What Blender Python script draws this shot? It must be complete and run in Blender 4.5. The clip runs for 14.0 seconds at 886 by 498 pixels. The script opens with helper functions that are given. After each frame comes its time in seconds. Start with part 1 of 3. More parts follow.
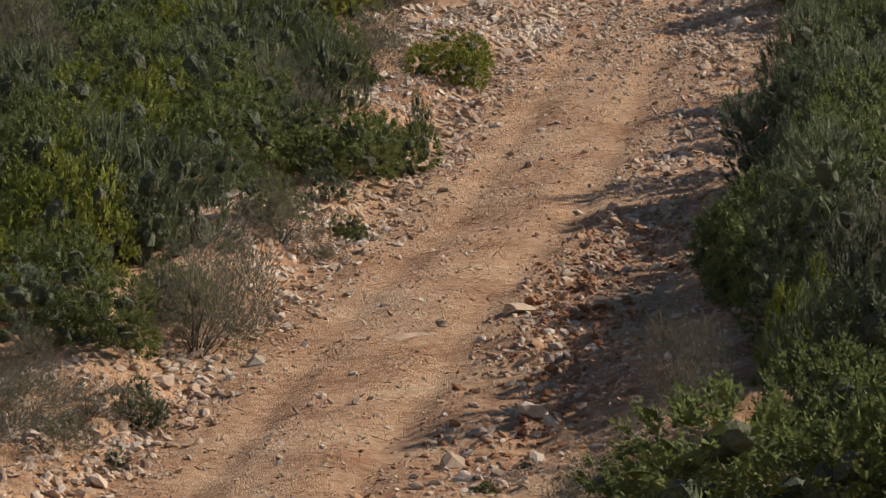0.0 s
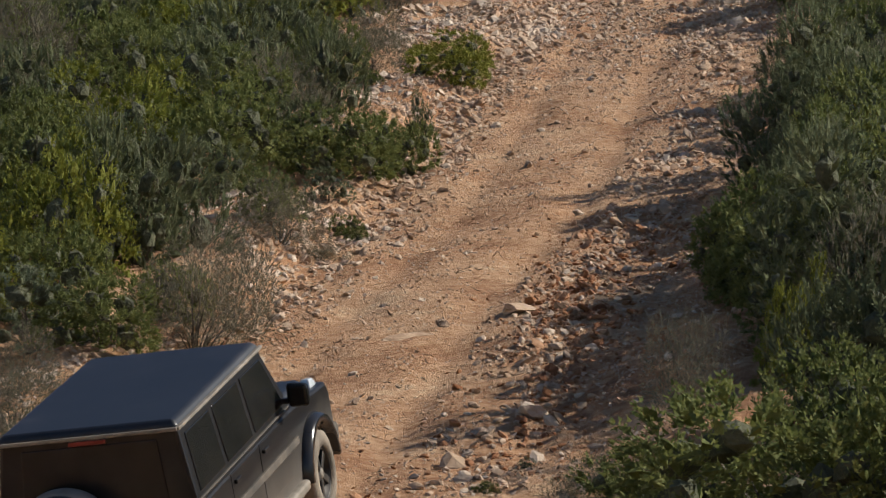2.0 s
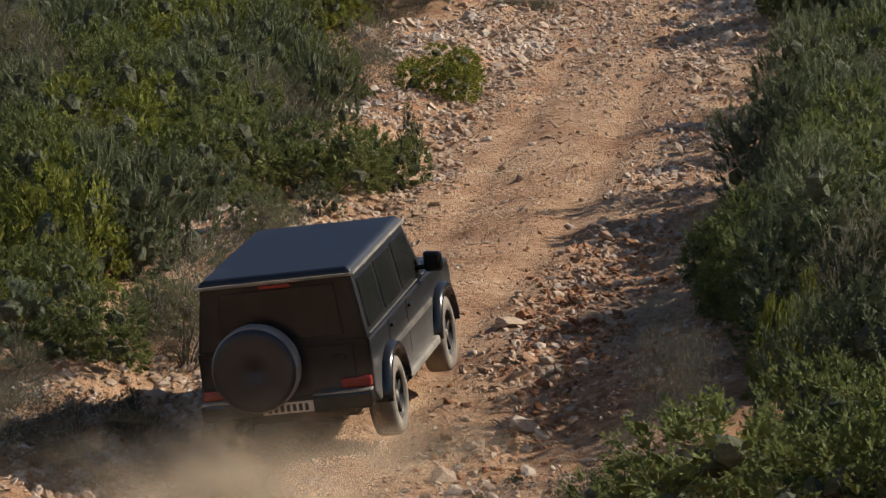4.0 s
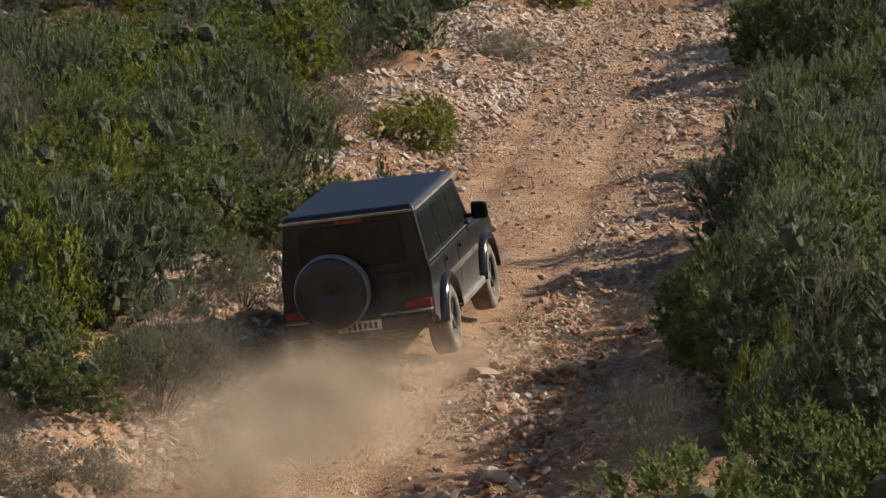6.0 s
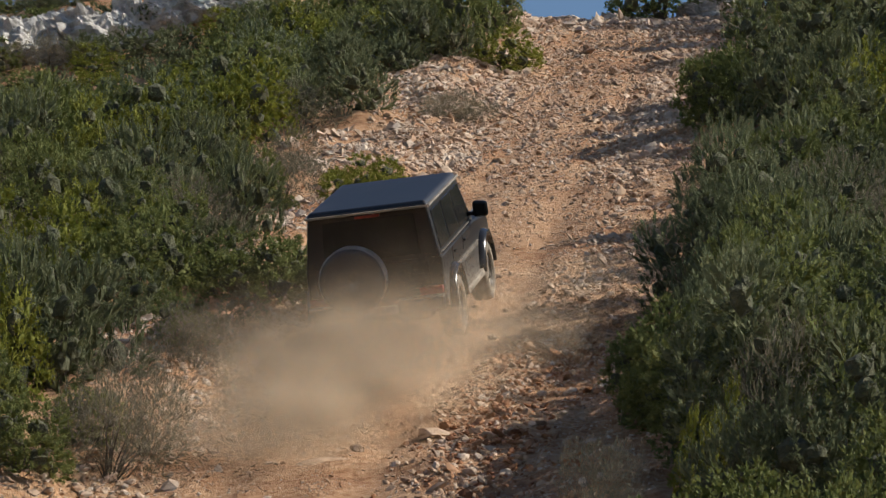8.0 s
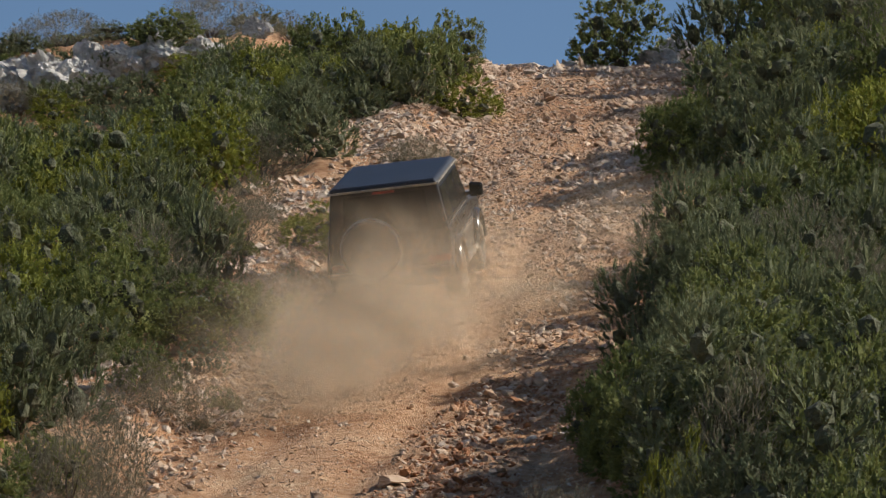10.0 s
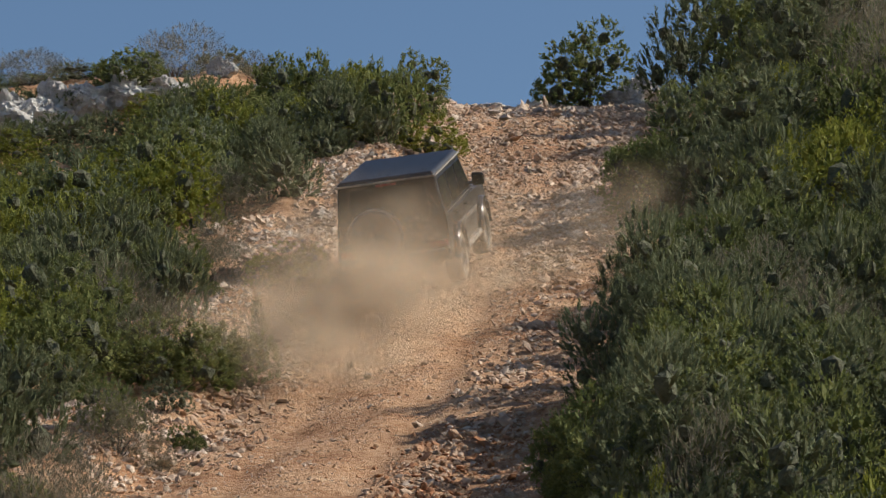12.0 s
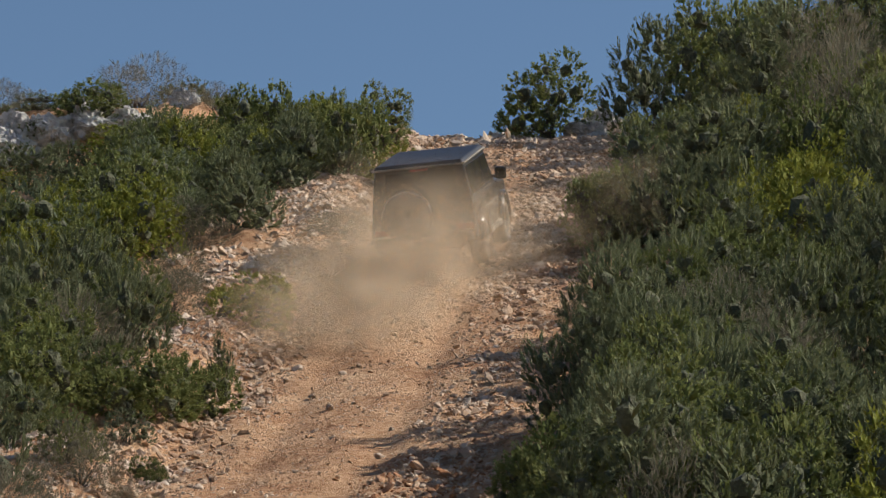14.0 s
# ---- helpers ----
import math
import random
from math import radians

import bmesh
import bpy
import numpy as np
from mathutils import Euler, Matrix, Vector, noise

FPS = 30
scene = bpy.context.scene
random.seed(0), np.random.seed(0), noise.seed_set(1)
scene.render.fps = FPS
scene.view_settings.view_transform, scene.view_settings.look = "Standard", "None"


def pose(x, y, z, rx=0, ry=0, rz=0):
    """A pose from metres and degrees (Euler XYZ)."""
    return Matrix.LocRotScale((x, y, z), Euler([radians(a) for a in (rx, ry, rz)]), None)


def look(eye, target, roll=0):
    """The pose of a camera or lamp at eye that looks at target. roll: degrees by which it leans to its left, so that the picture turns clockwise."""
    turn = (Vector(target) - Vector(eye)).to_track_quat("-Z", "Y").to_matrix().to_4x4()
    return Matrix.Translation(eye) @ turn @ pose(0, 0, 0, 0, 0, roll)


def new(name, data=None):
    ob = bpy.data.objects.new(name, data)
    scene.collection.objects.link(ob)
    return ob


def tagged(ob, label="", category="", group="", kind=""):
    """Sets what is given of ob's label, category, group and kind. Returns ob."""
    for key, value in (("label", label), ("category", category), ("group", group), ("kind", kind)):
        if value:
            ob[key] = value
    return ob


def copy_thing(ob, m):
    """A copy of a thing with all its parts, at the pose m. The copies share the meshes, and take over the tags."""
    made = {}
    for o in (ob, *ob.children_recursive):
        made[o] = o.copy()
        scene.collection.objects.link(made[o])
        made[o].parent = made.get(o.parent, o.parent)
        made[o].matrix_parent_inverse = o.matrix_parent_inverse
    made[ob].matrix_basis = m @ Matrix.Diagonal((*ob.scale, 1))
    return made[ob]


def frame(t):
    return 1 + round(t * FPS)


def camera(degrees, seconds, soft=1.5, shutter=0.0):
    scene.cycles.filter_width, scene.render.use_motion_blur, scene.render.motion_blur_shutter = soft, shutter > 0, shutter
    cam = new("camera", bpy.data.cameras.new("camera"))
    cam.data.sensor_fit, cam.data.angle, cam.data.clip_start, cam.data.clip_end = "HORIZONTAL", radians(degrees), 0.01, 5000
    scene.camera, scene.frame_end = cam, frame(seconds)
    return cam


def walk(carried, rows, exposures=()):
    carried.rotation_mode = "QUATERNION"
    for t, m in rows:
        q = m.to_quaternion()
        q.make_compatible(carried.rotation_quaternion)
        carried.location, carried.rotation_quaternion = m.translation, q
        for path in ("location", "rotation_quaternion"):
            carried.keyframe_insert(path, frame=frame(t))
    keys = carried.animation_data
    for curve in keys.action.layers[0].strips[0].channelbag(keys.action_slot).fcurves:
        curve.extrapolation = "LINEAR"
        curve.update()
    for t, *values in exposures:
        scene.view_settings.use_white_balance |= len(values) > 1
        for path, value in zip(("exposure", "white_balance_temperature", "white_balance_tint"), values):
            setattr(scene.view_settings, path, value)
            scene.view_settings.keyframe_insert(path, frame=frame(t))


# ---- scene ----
cam = camera(11.0, 14.0)
EYE = (0, 0, 0)
PATH = [  # seconds, pan to the right and tilt up, degrees
    (0, 0, 8), (2.7, 0, 8), (4.8, .25, 8.374), (5, .285, 8.43), (5.5, .346, 8.645), (6, .445, 8.8), (6.5, .646, 8.993), (7, .776, 9.25),
    (7.5, .883, 9.423), (8, 1.073, 9.552), (8.2, 1.157, 9.602), (10.5, 1.678, 10.289), (11, 1.804, 10.425), (11.5, 1.893, 10.547), (12, 2.025, 10.636),
    (12.5, 2.143, 10.745), (13, 2.256, 10.836), (13.5, 2.377, 10.922), (14, 2.503, 11.026)]
walk(cam, [(t, pose(*EYE, 90 + tilt, 0, -pan)) for t, pan, tilt in PATH], [(0, 0.40), (5, 0.46), (14, 0.50)])

# ---- light ----
SUN_AZ, SUN_EL = 78, 38
world = bpy.data.worlds.new("sky")
scene.world = world
world.use_nodes = True
wn = world.node_tree
sky = wn.nodes.new("ShaderNodeTexSky")
sky.sky_type, sky.sun_disc = "NISHITA", False
sky.sun_elevation, sky.sun_rotation = radians(SUN_EL), radians(SUN_AZ)
sky.air_density, sky.dust_density, sky.ozone_density, sky.altitude = 1.0, 0.1, 4.0, 800
wn.links.new(sky.outputs[0], wn.nodes["Background"].inputs[0])
wn.nodes["Background"].inputs[1].default_value = 0.054
lamp = bpy.data.lights.new("sun", "SUN")
lamp.energy, lamp.angle, lamp.color = 4.2, radians(0.53), (1.0, 0.93, 0.82)
sun = new("sun", lamp)
se, sa = radians(SUN_EL), radians(SUN_AZ)
sun.matrix_world = look((40 * math.cos(se) * math.sin(sa), 60 + 40 * math.cos(se) * math.cos(sa), 10 + 40 * math.sin(se)), (0, 60, 10))


# ---- materials ----
def material(name, stops, scale=8.0, rough=0.9, bump=0.3, bump_scale=40.0, patch=0.8, metal=0.0, island=0.0, own=0.0, back=0.0, dust=None):
    """Noise at two scales through a colour ramp, with bump. island, own: brightness that varies by leaf or stone, and by thing. back: light let through."""
    m = bpy.data.materials.new(name)
    m.use_nodes = True
    t = m.node_tree
    n, l = t.nodes, t.links
    b = n["Principled BSDF"]
    b.inputs["Roughness"].default_value, b.inputs["Metallic"].default_value = rough, metal
    where = n.new("ShaderNodeTexCoord").outputs["Object"]
    fine, wide = n.new("ShaderNodeTexNoise"), n.new("ShaderNodeTexNoise")
    fine.inputs["Scale"].default_value, fine.inputs["Detail"].default_value = scale, 6
    wide.inputs["Scale"].default_value, wide.inputs["Detail"].default_value = patch, 3
    mix = n.new("ShaderNodeMath")
    mix.operation = "ADD"
    l.new(where, fine.inputs["Vector"]), l.new(where, wide.inputs["Vector"])
    l.new(fine.outputs["Fac"], mix.inputs[0]), l.new(wide.outputs["Fac"], mix.inputs[1])
    value = mix.outputs[0]
    base = 0.5
    geo, info = n.new("ShaderNodeNewGeometry"), n.new("ShaderNodeObjectInfo")
    for out, amount in ((geo.outputs["Random Per Island"], island), (info.outputs["Random"], own)):
        if amount:
            k = n.new("ShaderNodeMath")
            k.operation = "MULTIPLY_ADD"
            l.new(out, k.inputs[0])
            k.inputs[1].default_value = amount
            l.new(value, k.inputs[2])
            value = k.outputs[0]
            base += amount / 2
    span = n.new("ShaderNodeMapRange")
    span.inputs["From Min"].default_value, span.inputs["From Max"].default_value = base + 0.5 - 0.42, base + 0.5 + 0.42
    if island or own:
        half = 0.3 + (island + own) / 2
        span.inputs["From Min"].default_value, span.inputs["From Max"].default_value = base + 0.5 - half, base + 0.5 + half
    l.new(value, span.inputs["Value"])
    ramp = n.new("ShaderNodeValToRGB")
    while len(ramp.color_ramp.elements) < len(stops):
        ramp.color_ramp.elements.new(0.5)
    for e, (at, colour) in zip(ramp.color_ramp.elements, stops):
        e.position, e.color = at, (*colour, 1)
    l.new(span.outputs[0], ramp.inputs[0])
    colour = ramp.outputs[0]
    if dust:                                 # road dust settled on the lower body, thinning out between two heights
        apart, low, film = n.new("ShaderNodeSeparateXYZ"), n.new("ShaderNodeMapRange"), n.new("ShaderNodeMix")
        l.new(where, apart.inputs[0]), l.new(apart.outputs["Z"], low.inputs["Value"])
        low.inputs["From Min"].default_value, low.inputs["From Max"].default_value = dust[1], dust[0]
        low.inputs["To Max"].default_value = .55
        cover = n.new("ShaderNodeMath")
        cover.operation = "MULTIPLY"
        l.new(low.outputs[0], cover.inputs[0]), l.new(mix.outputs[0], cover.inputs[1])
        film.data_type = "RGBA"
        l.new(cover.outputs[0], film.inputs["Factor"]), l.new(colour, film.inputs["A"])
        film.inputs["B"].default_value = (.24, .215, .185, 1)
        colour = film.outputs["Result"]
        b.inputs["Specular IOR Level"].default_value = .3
    l.new(colour, b.inputs["Base Color"])
    if bump:
        rel, bn = n.new("ShaderNodeTexNoise"), n.new("ShaderNodeBump")
        rel.inputs["Scale"].default_value, rel.inputs["Detail"].default_value = bump_scale, 5
        bn.inputs["Strength"].default_value, bn.inputs["Distance"].default_value = bump, 0.03
        l.new(where, rel.inputs["Vector"]), l.new(rel.outputs["Fac"], bn.inputs["Height"]), l.new(bn.outputs[0], b.inputs["Normal"])
    if back:
        b.inputs["Specular IOR Level"].default_value = .15
        tr, add = n.new("ShaderNodeBsdfTranslucent"), n.new("ShaderNodeMixShader")
        l.new(ramp.outputs[0], tr.inputs["Color"])
        add.inputs[0].default_value = back
        l.new(b.outputs[0], add.inputs[1]), l.new(tr.outputs[0], add.inputs[2])
        l.new(add.outputs[0], n["Material Output"].inputs["Surface"])
    return m


EARTH = material("earth", [(0, (.18, .072, .027)), (.3, (.31, .150, .067)), (.55, (.44, .250, .130)), (.8, (.53, .34, .195)), (1, (.62, .45, .29))], 9, .95, 1.0, 48, .7)
STONE = material("stone", [(0, (.30, .17, .095)), (.35, (.43, .285, .18)), (.7, (.55, .41, .295)), (1, (.68, .58, .47))], 6, .9, .4, 40, .5, island=.9)
LIMESTONE = material("limestone", [(0, (.16, .15, .14)), (.35, (.42, .40, .37)), (1, (.68, .66, .62))], 5, .9, 1.0, 14, 1.6)
JUNIPER = material("juniper", [(0, (.078, .090, .045)), (.5, (.158, .178, .092)), (1, (.255, .275, .15))], 26, .8, 1.0, 30, 1.2, island=.5, own=.5, back=.32)
MASTIC = material("mastic", [(0, (.080, .096, .030)), (.5, (.166, .190, .060)), (1, (.285, .300, .105))], 26, .7, 1.0, 30, 1.2, island=.6, own=.5, back=.32)
OLIVE = material("olive_green", [(0, (0.101, 0.114, 0.019)), (0.5, (0.22, 0.238, 0.04)), (1, (0.334, 0.326, 0.07))], 26, .7, 1.0, 30, 1.2, island=.6, own=.4, back=.32)
GREY = material("grey_twig", [(0, (.09, .08, .055)), (.5, (.20, .18, .125)), (1, (.32, .29, .21))], 26, .8, 1.0, 30, 1.2, island=.6, own=.4, back=.32)
SAGE = material("sage", [(0, (.09, .11, .06)), (.5, (.18, .21, .125)), (1, (.29, .32, .20))], 26, .8, 1.0, 30, 1.2, island=.6, own=.3, back=.32)
# darker green for the crown cores: shade between the clumps put into the colour
CORE_SHADE = material("core_shade", [(0, (.04, .042, .022)), (.5, (.085, .09, .048)), (1, (.14, .14, .08))], 22, .95, 1.0, 30, 2)
BARK = material("bark", [(0, (.05, .04, .03)), (1, (.16, .13, .10))], 12, .9, .5, 60)


# ---- ground ----
def value_noise(x, y, seed):
    """Smooth noise between 0 and 1 on a unit lattice."""
    x, y = np.asarray(x, float), np.asarray(y, float)
    i, j = np.floor(x), np.floor(y)
    u, v = x - i, y - j
    u, v = u * u * (3 - 2 * u), v * v * (3 - 2 * v)

    def at(a, b):
        return np.modf(np.abs(np.sin(a * 127.1 + b * 311.7 + seed * 74.7) * 43758.5453))[0]
    return (at(i, j) * (1 - u) + at(i + 1, j) * u) * (1 - v) + (at(i, j + 1) * (1 - u) + at(i + 1, j + 1) * u) * v


def step(a, b, x):
    k = np.clip((x - a) / (b - a), 0, 1)
    return k * k * (3 - 2 * k)


def centre(y):
    """The middle of the track at the distance y."""
    return np.interp(y, (0, 43, 51.5, 58, 64, 72, 79, 89, 104, 130), (-8, -1.6, -.4, .9, 1.7, 2.6, 3.6, 4.7, 6.2, 8.5))


def profile(y):
    """The height of the hill at the distance y: level, a steep climb, a crest."""
    y = np.asarray(y, float)
    low = -1.65 + np.log1p(np.exp(np.minimum((-8.47 + .322 * np.minimum(y, 2000)) / .35, 600))) * .35
    over = np.maximum(y - 98, 0)
    return np.where(y > 98, low - np.where(over < 20, .322 * over ** 2 / 22, .322 * 400 / 22 + .58 * (over - 20)), low)


def smooth_ground(x, y):
    x, y = np.asarray(x, float), np.asarray(y, float)
    u = x - centre(y)
    k = step(24, 34, y)
    z = profile(y) + k * (.02 + .075 * (1 - step(78, 96, y))) * np.clip(u, -2.4, 2.4)
    z += k * (.30 * step(-1.8, -2.7, u) - (.01 + .10 * step(60, 92, y)) * np.clip(-u - 2.8, 0, 30))
    z += k * (.25 * step(2.2, 3.8, u) + (.10 + .22 * step(55, 95, y)) * np.clip(u - 3.6, 0, 14))
    z -= .7 * np.exp(-((y - 89) / 6) ** 2) * step(-5, -9, u)
    z += 1.0 * step(98.4, 100.2, y) * (1 - step(112, 125, y)) * step(-5.6, -7.6, u)   # the terrace above the outcrops
    return np.maximum(z, -30)


def ground_height(x, y):
    u = x - centre(y)
    k = step(24, 34, np.asarray(y, float))
    side = step(1.3, 2.6, np.abs(u))
    z = smooth_ground(x, y)
    z = z + k * ((value_noise(x * .8, y * .5, 1) - .5) * (.10 + .18 * side) + (value_noise(x * 2.3, y * 1.6, 2) - .5) * (.06 + .12 * side))
    z = z + k * ((value_noise(x * 6, y * 4, 3) - .5) * (.035 + .05 * side) + (value_noise(x * 15, y * 10, 4) - .5) * .02)
    return z - k * .07 * (np.exp(-((u + .8) / .25) ** 2) + np.exp(-((u - .8) / .25) ** 2))


def mesh_object(name, verts, faces, mat, smooth=False):
    me = bpy.data.meshes.new(name)
    me.from_pydata(np.asarray(verts, float).tolist(), [], faces.tolist() if hasattr(faces, "tolist") else faces)
    if smooth:
        me.shade_smooth()
    me.materials.append(mat)
    return new(name, me)


def spaced(*runs):
    """Ticks from runs of (start, stop, step)."""
    return np.concatenate([np.arange(a, b, s) for a, b, s in runs])


def build_ground():
    xs = spaced((-2500, -100, 300), (-100, -30, 10), (-30, -10, 1), (-10, 14, .14), (14, 30, 1), (30, 100, 10), (100, 2600, 300))
    ys = spaced((-600, 0, 100), (0, 30, 2), (30, 40, .5), (40, 108, .17), (108, 140, 1.5), (140, 400, 20), (400, 2600, 300))
    gx, gy = np.meshgrid(xs, ys)
    z = ground_height(gx, gy)
    n = len(xs)
    k = (np.arange(len(ys) - 1)[:, None] * n + np.arange(n - 1)[None]).ravel()
    ob = mesh_object("ground", np.stack([gx, gy, z], -1).reshape(-1, 3), np.stack([k, k + 1, k + n + 1, k + n], 1), EARTH, True)
    tagged(ob, "steep orange-brown dirt track of rubble and earth", "ground", kind="structure")


build_ground()


# ---- shrubs ----
def leaves(points, ways, length, width, rng, outward=None):
    """A pointed leaf at each point: two base corners and a tip. outward: where its face turns."""
    n = len(points)
    w = ways / np.linalg.norm(ways, axis=1)[:, None]
    face = rng.normal(size=(n, 3)) if outward is None else outward + rng.normal(size=(n, 3)) * .45
    side = np.cross(w, face)
    side /= np.linalg.norm(side, axis=1)[:, None]
    le, wi = length * rng.uniform(.6, 1.35, (n, 1)), width * rng.uniform(.7, 1.25, (n, 1))
    v = np.stack([points + side * wi * .5, points - side * wi * .5, points + w * le], 1)
    return v.reshape(-1, 3), (np.arange(n)[:, None] * 3 + np.arange(3)[None])


def hearts(rng, centres, sizes, share):
    """Rough closed filler masses inside a crown, which show as its shaded depth."""
    bm = bmesh.new()
    bmesh.ops.create_icosphere(bm, subdivisions=1, radius=1)
    v = np.array([q.co[:] for q in bm.verts])
    f = np.array([[q.index for q in face.verts] for face in bm.faces])
    bm.free()
    vs = [c + v * (r * share * rng.uniform(.7, 1.1, (len(v), 1))) for c, r in zip(centres, sizes)]
    low = np.concatenate(vs)
    return low, np.concatenate([f + k * len(v) for k in range(len(centres))])


def lumps(rng, count):
    """Overlapping round masses of a crown one metre in radius, with their sizes."""
    a = rng.uniform(0, 2 * math.pi, count)
    r = np.sqrt(rng.uniform(0, 1, count)) * .75
    z = rng.uniform(.08, .92, count) * (1.35 - r * .95)
    return np.stack([r * np.cos(a), r * np.sin(a), z], 1), rng.uniform(.20, .40, count)


def shell(rng, count, centres, sizes):
    """Points on and a little under the skin of the masses, none deep inside."""
    k = rng.choice(len(centres), count * 3, p=sizes ** 2 / (sizes ** 2).sum())
    d = rng.normal(size=(count * 3, 3))
    d /= np.linalg.norm(d, axis=1)[:, None]
    d[:, 2] = np.maximum(d[:, 2], -.7)
    p = centres[k] + d * (sizes[k] * rng.uniform(.88, 1.06, count * 3))[:, None]
    deep = (np.linalg.norm(p[:, None] - centres[None], axis=2) < sizes[None] * .8).any(1)
    ok = ~deep & (p[:, 2] > .0)
    return p[ok][:count], d[ok][:count]


def stems(rng, tips, thick):
    """Thin three-sided limbs from the root to the tips."""
    v, f = [], []
    for tip in tips:
        mid = tip * (.4, .4, .5) + rng.normal(size=3) * .05
        pts = np.array([(0, 0, -.1), mid, tip])
        b = len(v)
        for p, r in zip(pts, (thick, thick * .6, thick * .15)):
            for a in (0, 2.1, 4.2):
                v.append((p[0] + r * math.cos(a), p[1] + r * math.sin(a), p[2]))
        for k in (0, 3):
            for j in range(3):
                f.append((b + k + j, b + k + (j + 1) % 3, b + k + 3 + (j + 1) % 3, b + k + 3 + j))
    return np.array(v), f


def tufts(p, d, n, length, radius, lift, spread, rng):
    """n points round an axis at each p, in the shape of a spindle, with the way that a leaf takes there."""
    axis = d * (1 - lift) + (0, 0, lift) + rng.normal(size=d.shape) * .16
    axis /= np.linalg.norm(axis, axis=1)[:, None]
    s = rng.uniform(0, 1, len(p) * n)
    le = np.repeat(length * rng.uniform(.6, 1.3, len(p)), n)
    around = rng.normal(size=(len(s), 3))
    around /= np.linalg.norm(around, axis=1)[:, None]
    width = radius * np.sin(np.clip(s * .85 + .15, 0, 1) * math.pi) ** .7
    at = np.repeat(p, n, 0) + np.repeat(axis, n, 0) * ((s - .35) * le)[:, None] + around * width[:, None]
    return at, np.repeat(axis, n, 0) + around * spread, around + np.repeat(d, n, 0) * .9


SPECIES = {}
# clumps: length, radius, lift of the axis; leaves: number in a clump, length, width, spread
CLUMPS = {"spray": (.24, .064, .44, 38, .040, .018, .7), "leaf": (.16, .078, .28, 36, .038, .024, 1.1), "cushion": (.13, .06, .4, 30, .034, .014, .8)}


def spindles(p, axis, length, radius, rng):
    """The close-grown middle of each clump: a slim three-sided body, pointed at both ends."""
    n = len(p)
    side = np.cross(axis, rng.normal(size=(n, 3)))
    side /= np.linalg.norm(side, axis=1)[:, None]
    other = np.cross(axis, side)
    ring = [p + (side * math.cos(a) + other * math.sin(a)) * radius * rng.uniform(.7, 1.1, (n, 1)) for a in (0, 2.09, 4.19)]
    v = np.stack([p - axis * length * .42, *ring, p + axis * length * .36], 1)
    f = np.array([(0, 2, 1), (0, 3, 2), (0, 1, 3), (4, 1, 2), (4, 2, 3), (4, 3, 1)])
    return v.reshape(-1, 3), (f[None] + (np.arange(n) * 5)[:, None, None]).reshape(-1, 3)


def even(p, d, count):
    """Of many places those that lie farthest apart from one another, so that a crown is covered evenly."""
    chosen, gap = [0], np.linalg.norm(p - p[0], axis=1)
    while len(chosen) < min(count, len(p)):
        chosen.append(int(gap.argmax()))
        gap = np.minimum(gap, np.linalg.norm(p - p[chosen[-1]], axis=1))
    return p[chosen], d[chosen]


def make_shrub(name, label, mat, seed, kind, clump_count, lump_count=16, high=1.45, far=False):
    """One shrub of a metre's radius; it stays as the pattern for its copies. high: its height."""
    rng = np.random.default_rng(seed)
    centres, sizes = lumps(rng, lump_count)
    centres = centres * (1, 1, high / 1.45)
    p, d = shell(rng, clump_count * 5, centres, sizes)
    p, d = even(p, d, clump_count)
    if kind == "twig":
        at, ways, outs = tufts(p, d, 22, .28, .09, .4, .8, rng)
        v, f = leaves(at, ways, .10, .011, rng, outs)
    else:
        length, radius, lift, each, leaf_long, leaf_wide, spread = CLUMPS[kind]
        if far:
            each, leaf_long, leaf_wide = each // 2, leaf_long * 1.25, leaf_wide * 1.5
        axis = d * (1 - lift) + (0, 0, lift) + rng.normal(size=d.shape) * .14
        axis /= np.linalg.norm(axis, axis=1)[:, None]
        big = rng.uniform(.7, 1.3, (len(p), 1))
        sv, sf = spindles(p, axis, length * big, radius * .5 * big, rng)
        s = rng.uniform(-.35, .5, len(p) * each)
        around = rng.normal(size=(len(s), 3))
        around /= np.linalg.norm(around, axis=1)[:, None]
        wide = radius * np.clip(1.05 - np.abs(s - .05) * 1.6, .2, 1) * rng.uniform(.45, 1.1, len(s))
        many = np.repeat(axis, each, 0)
        at = np.repeat(p, each, 0) + many * s[:, None] * length * np.repeat(big, each, 0) + around * (wide * np.repeat(big[:, 0], each))[:, None]
        lv, lf = leaves(at, many + around * spread, leaf_long, leaf_wide, rng, around + np.repeat(d, each, 0) * .9)
        v, f = np.concatenate([sv, lv]), np.concatenate([sf, lf + len(sv)])
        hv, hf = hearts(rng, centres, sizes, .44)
    fit = np.array((np.percentile(np.abs(v[:, :2]), 97), np.percentile(np.abs(v[:, :2]), 97), np.percentile(v[:, 2], 99.5) / high))
    root = new(name)
    tagged(root, label, "shrub", "shrubs on the hillside")
    crown = mesh_object("foliage", v / fit, f, mat)
    crown.parent = root
    # added cores whose dark colour stands in for the shaded gaps of the crown
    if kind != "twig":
        inner = mesh_object("inner_growth", hv / fit, hf, CORE_SHADE)
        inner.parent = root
        tagged(inner, "filler masses inside the crown, coloured dark as the shade between clumps", kind="stuff")
    sv, sf = stems(rng, np.concatenate([centres, p[rng.integers(0, len(p), 12)]]) * .92, .022)
    st = mesh_object("stem", sv, sf, BARK)
    st.parent = root
    SPECIES.setdefault(name[0].upper(), []).append([root, False, high, far])
    return root


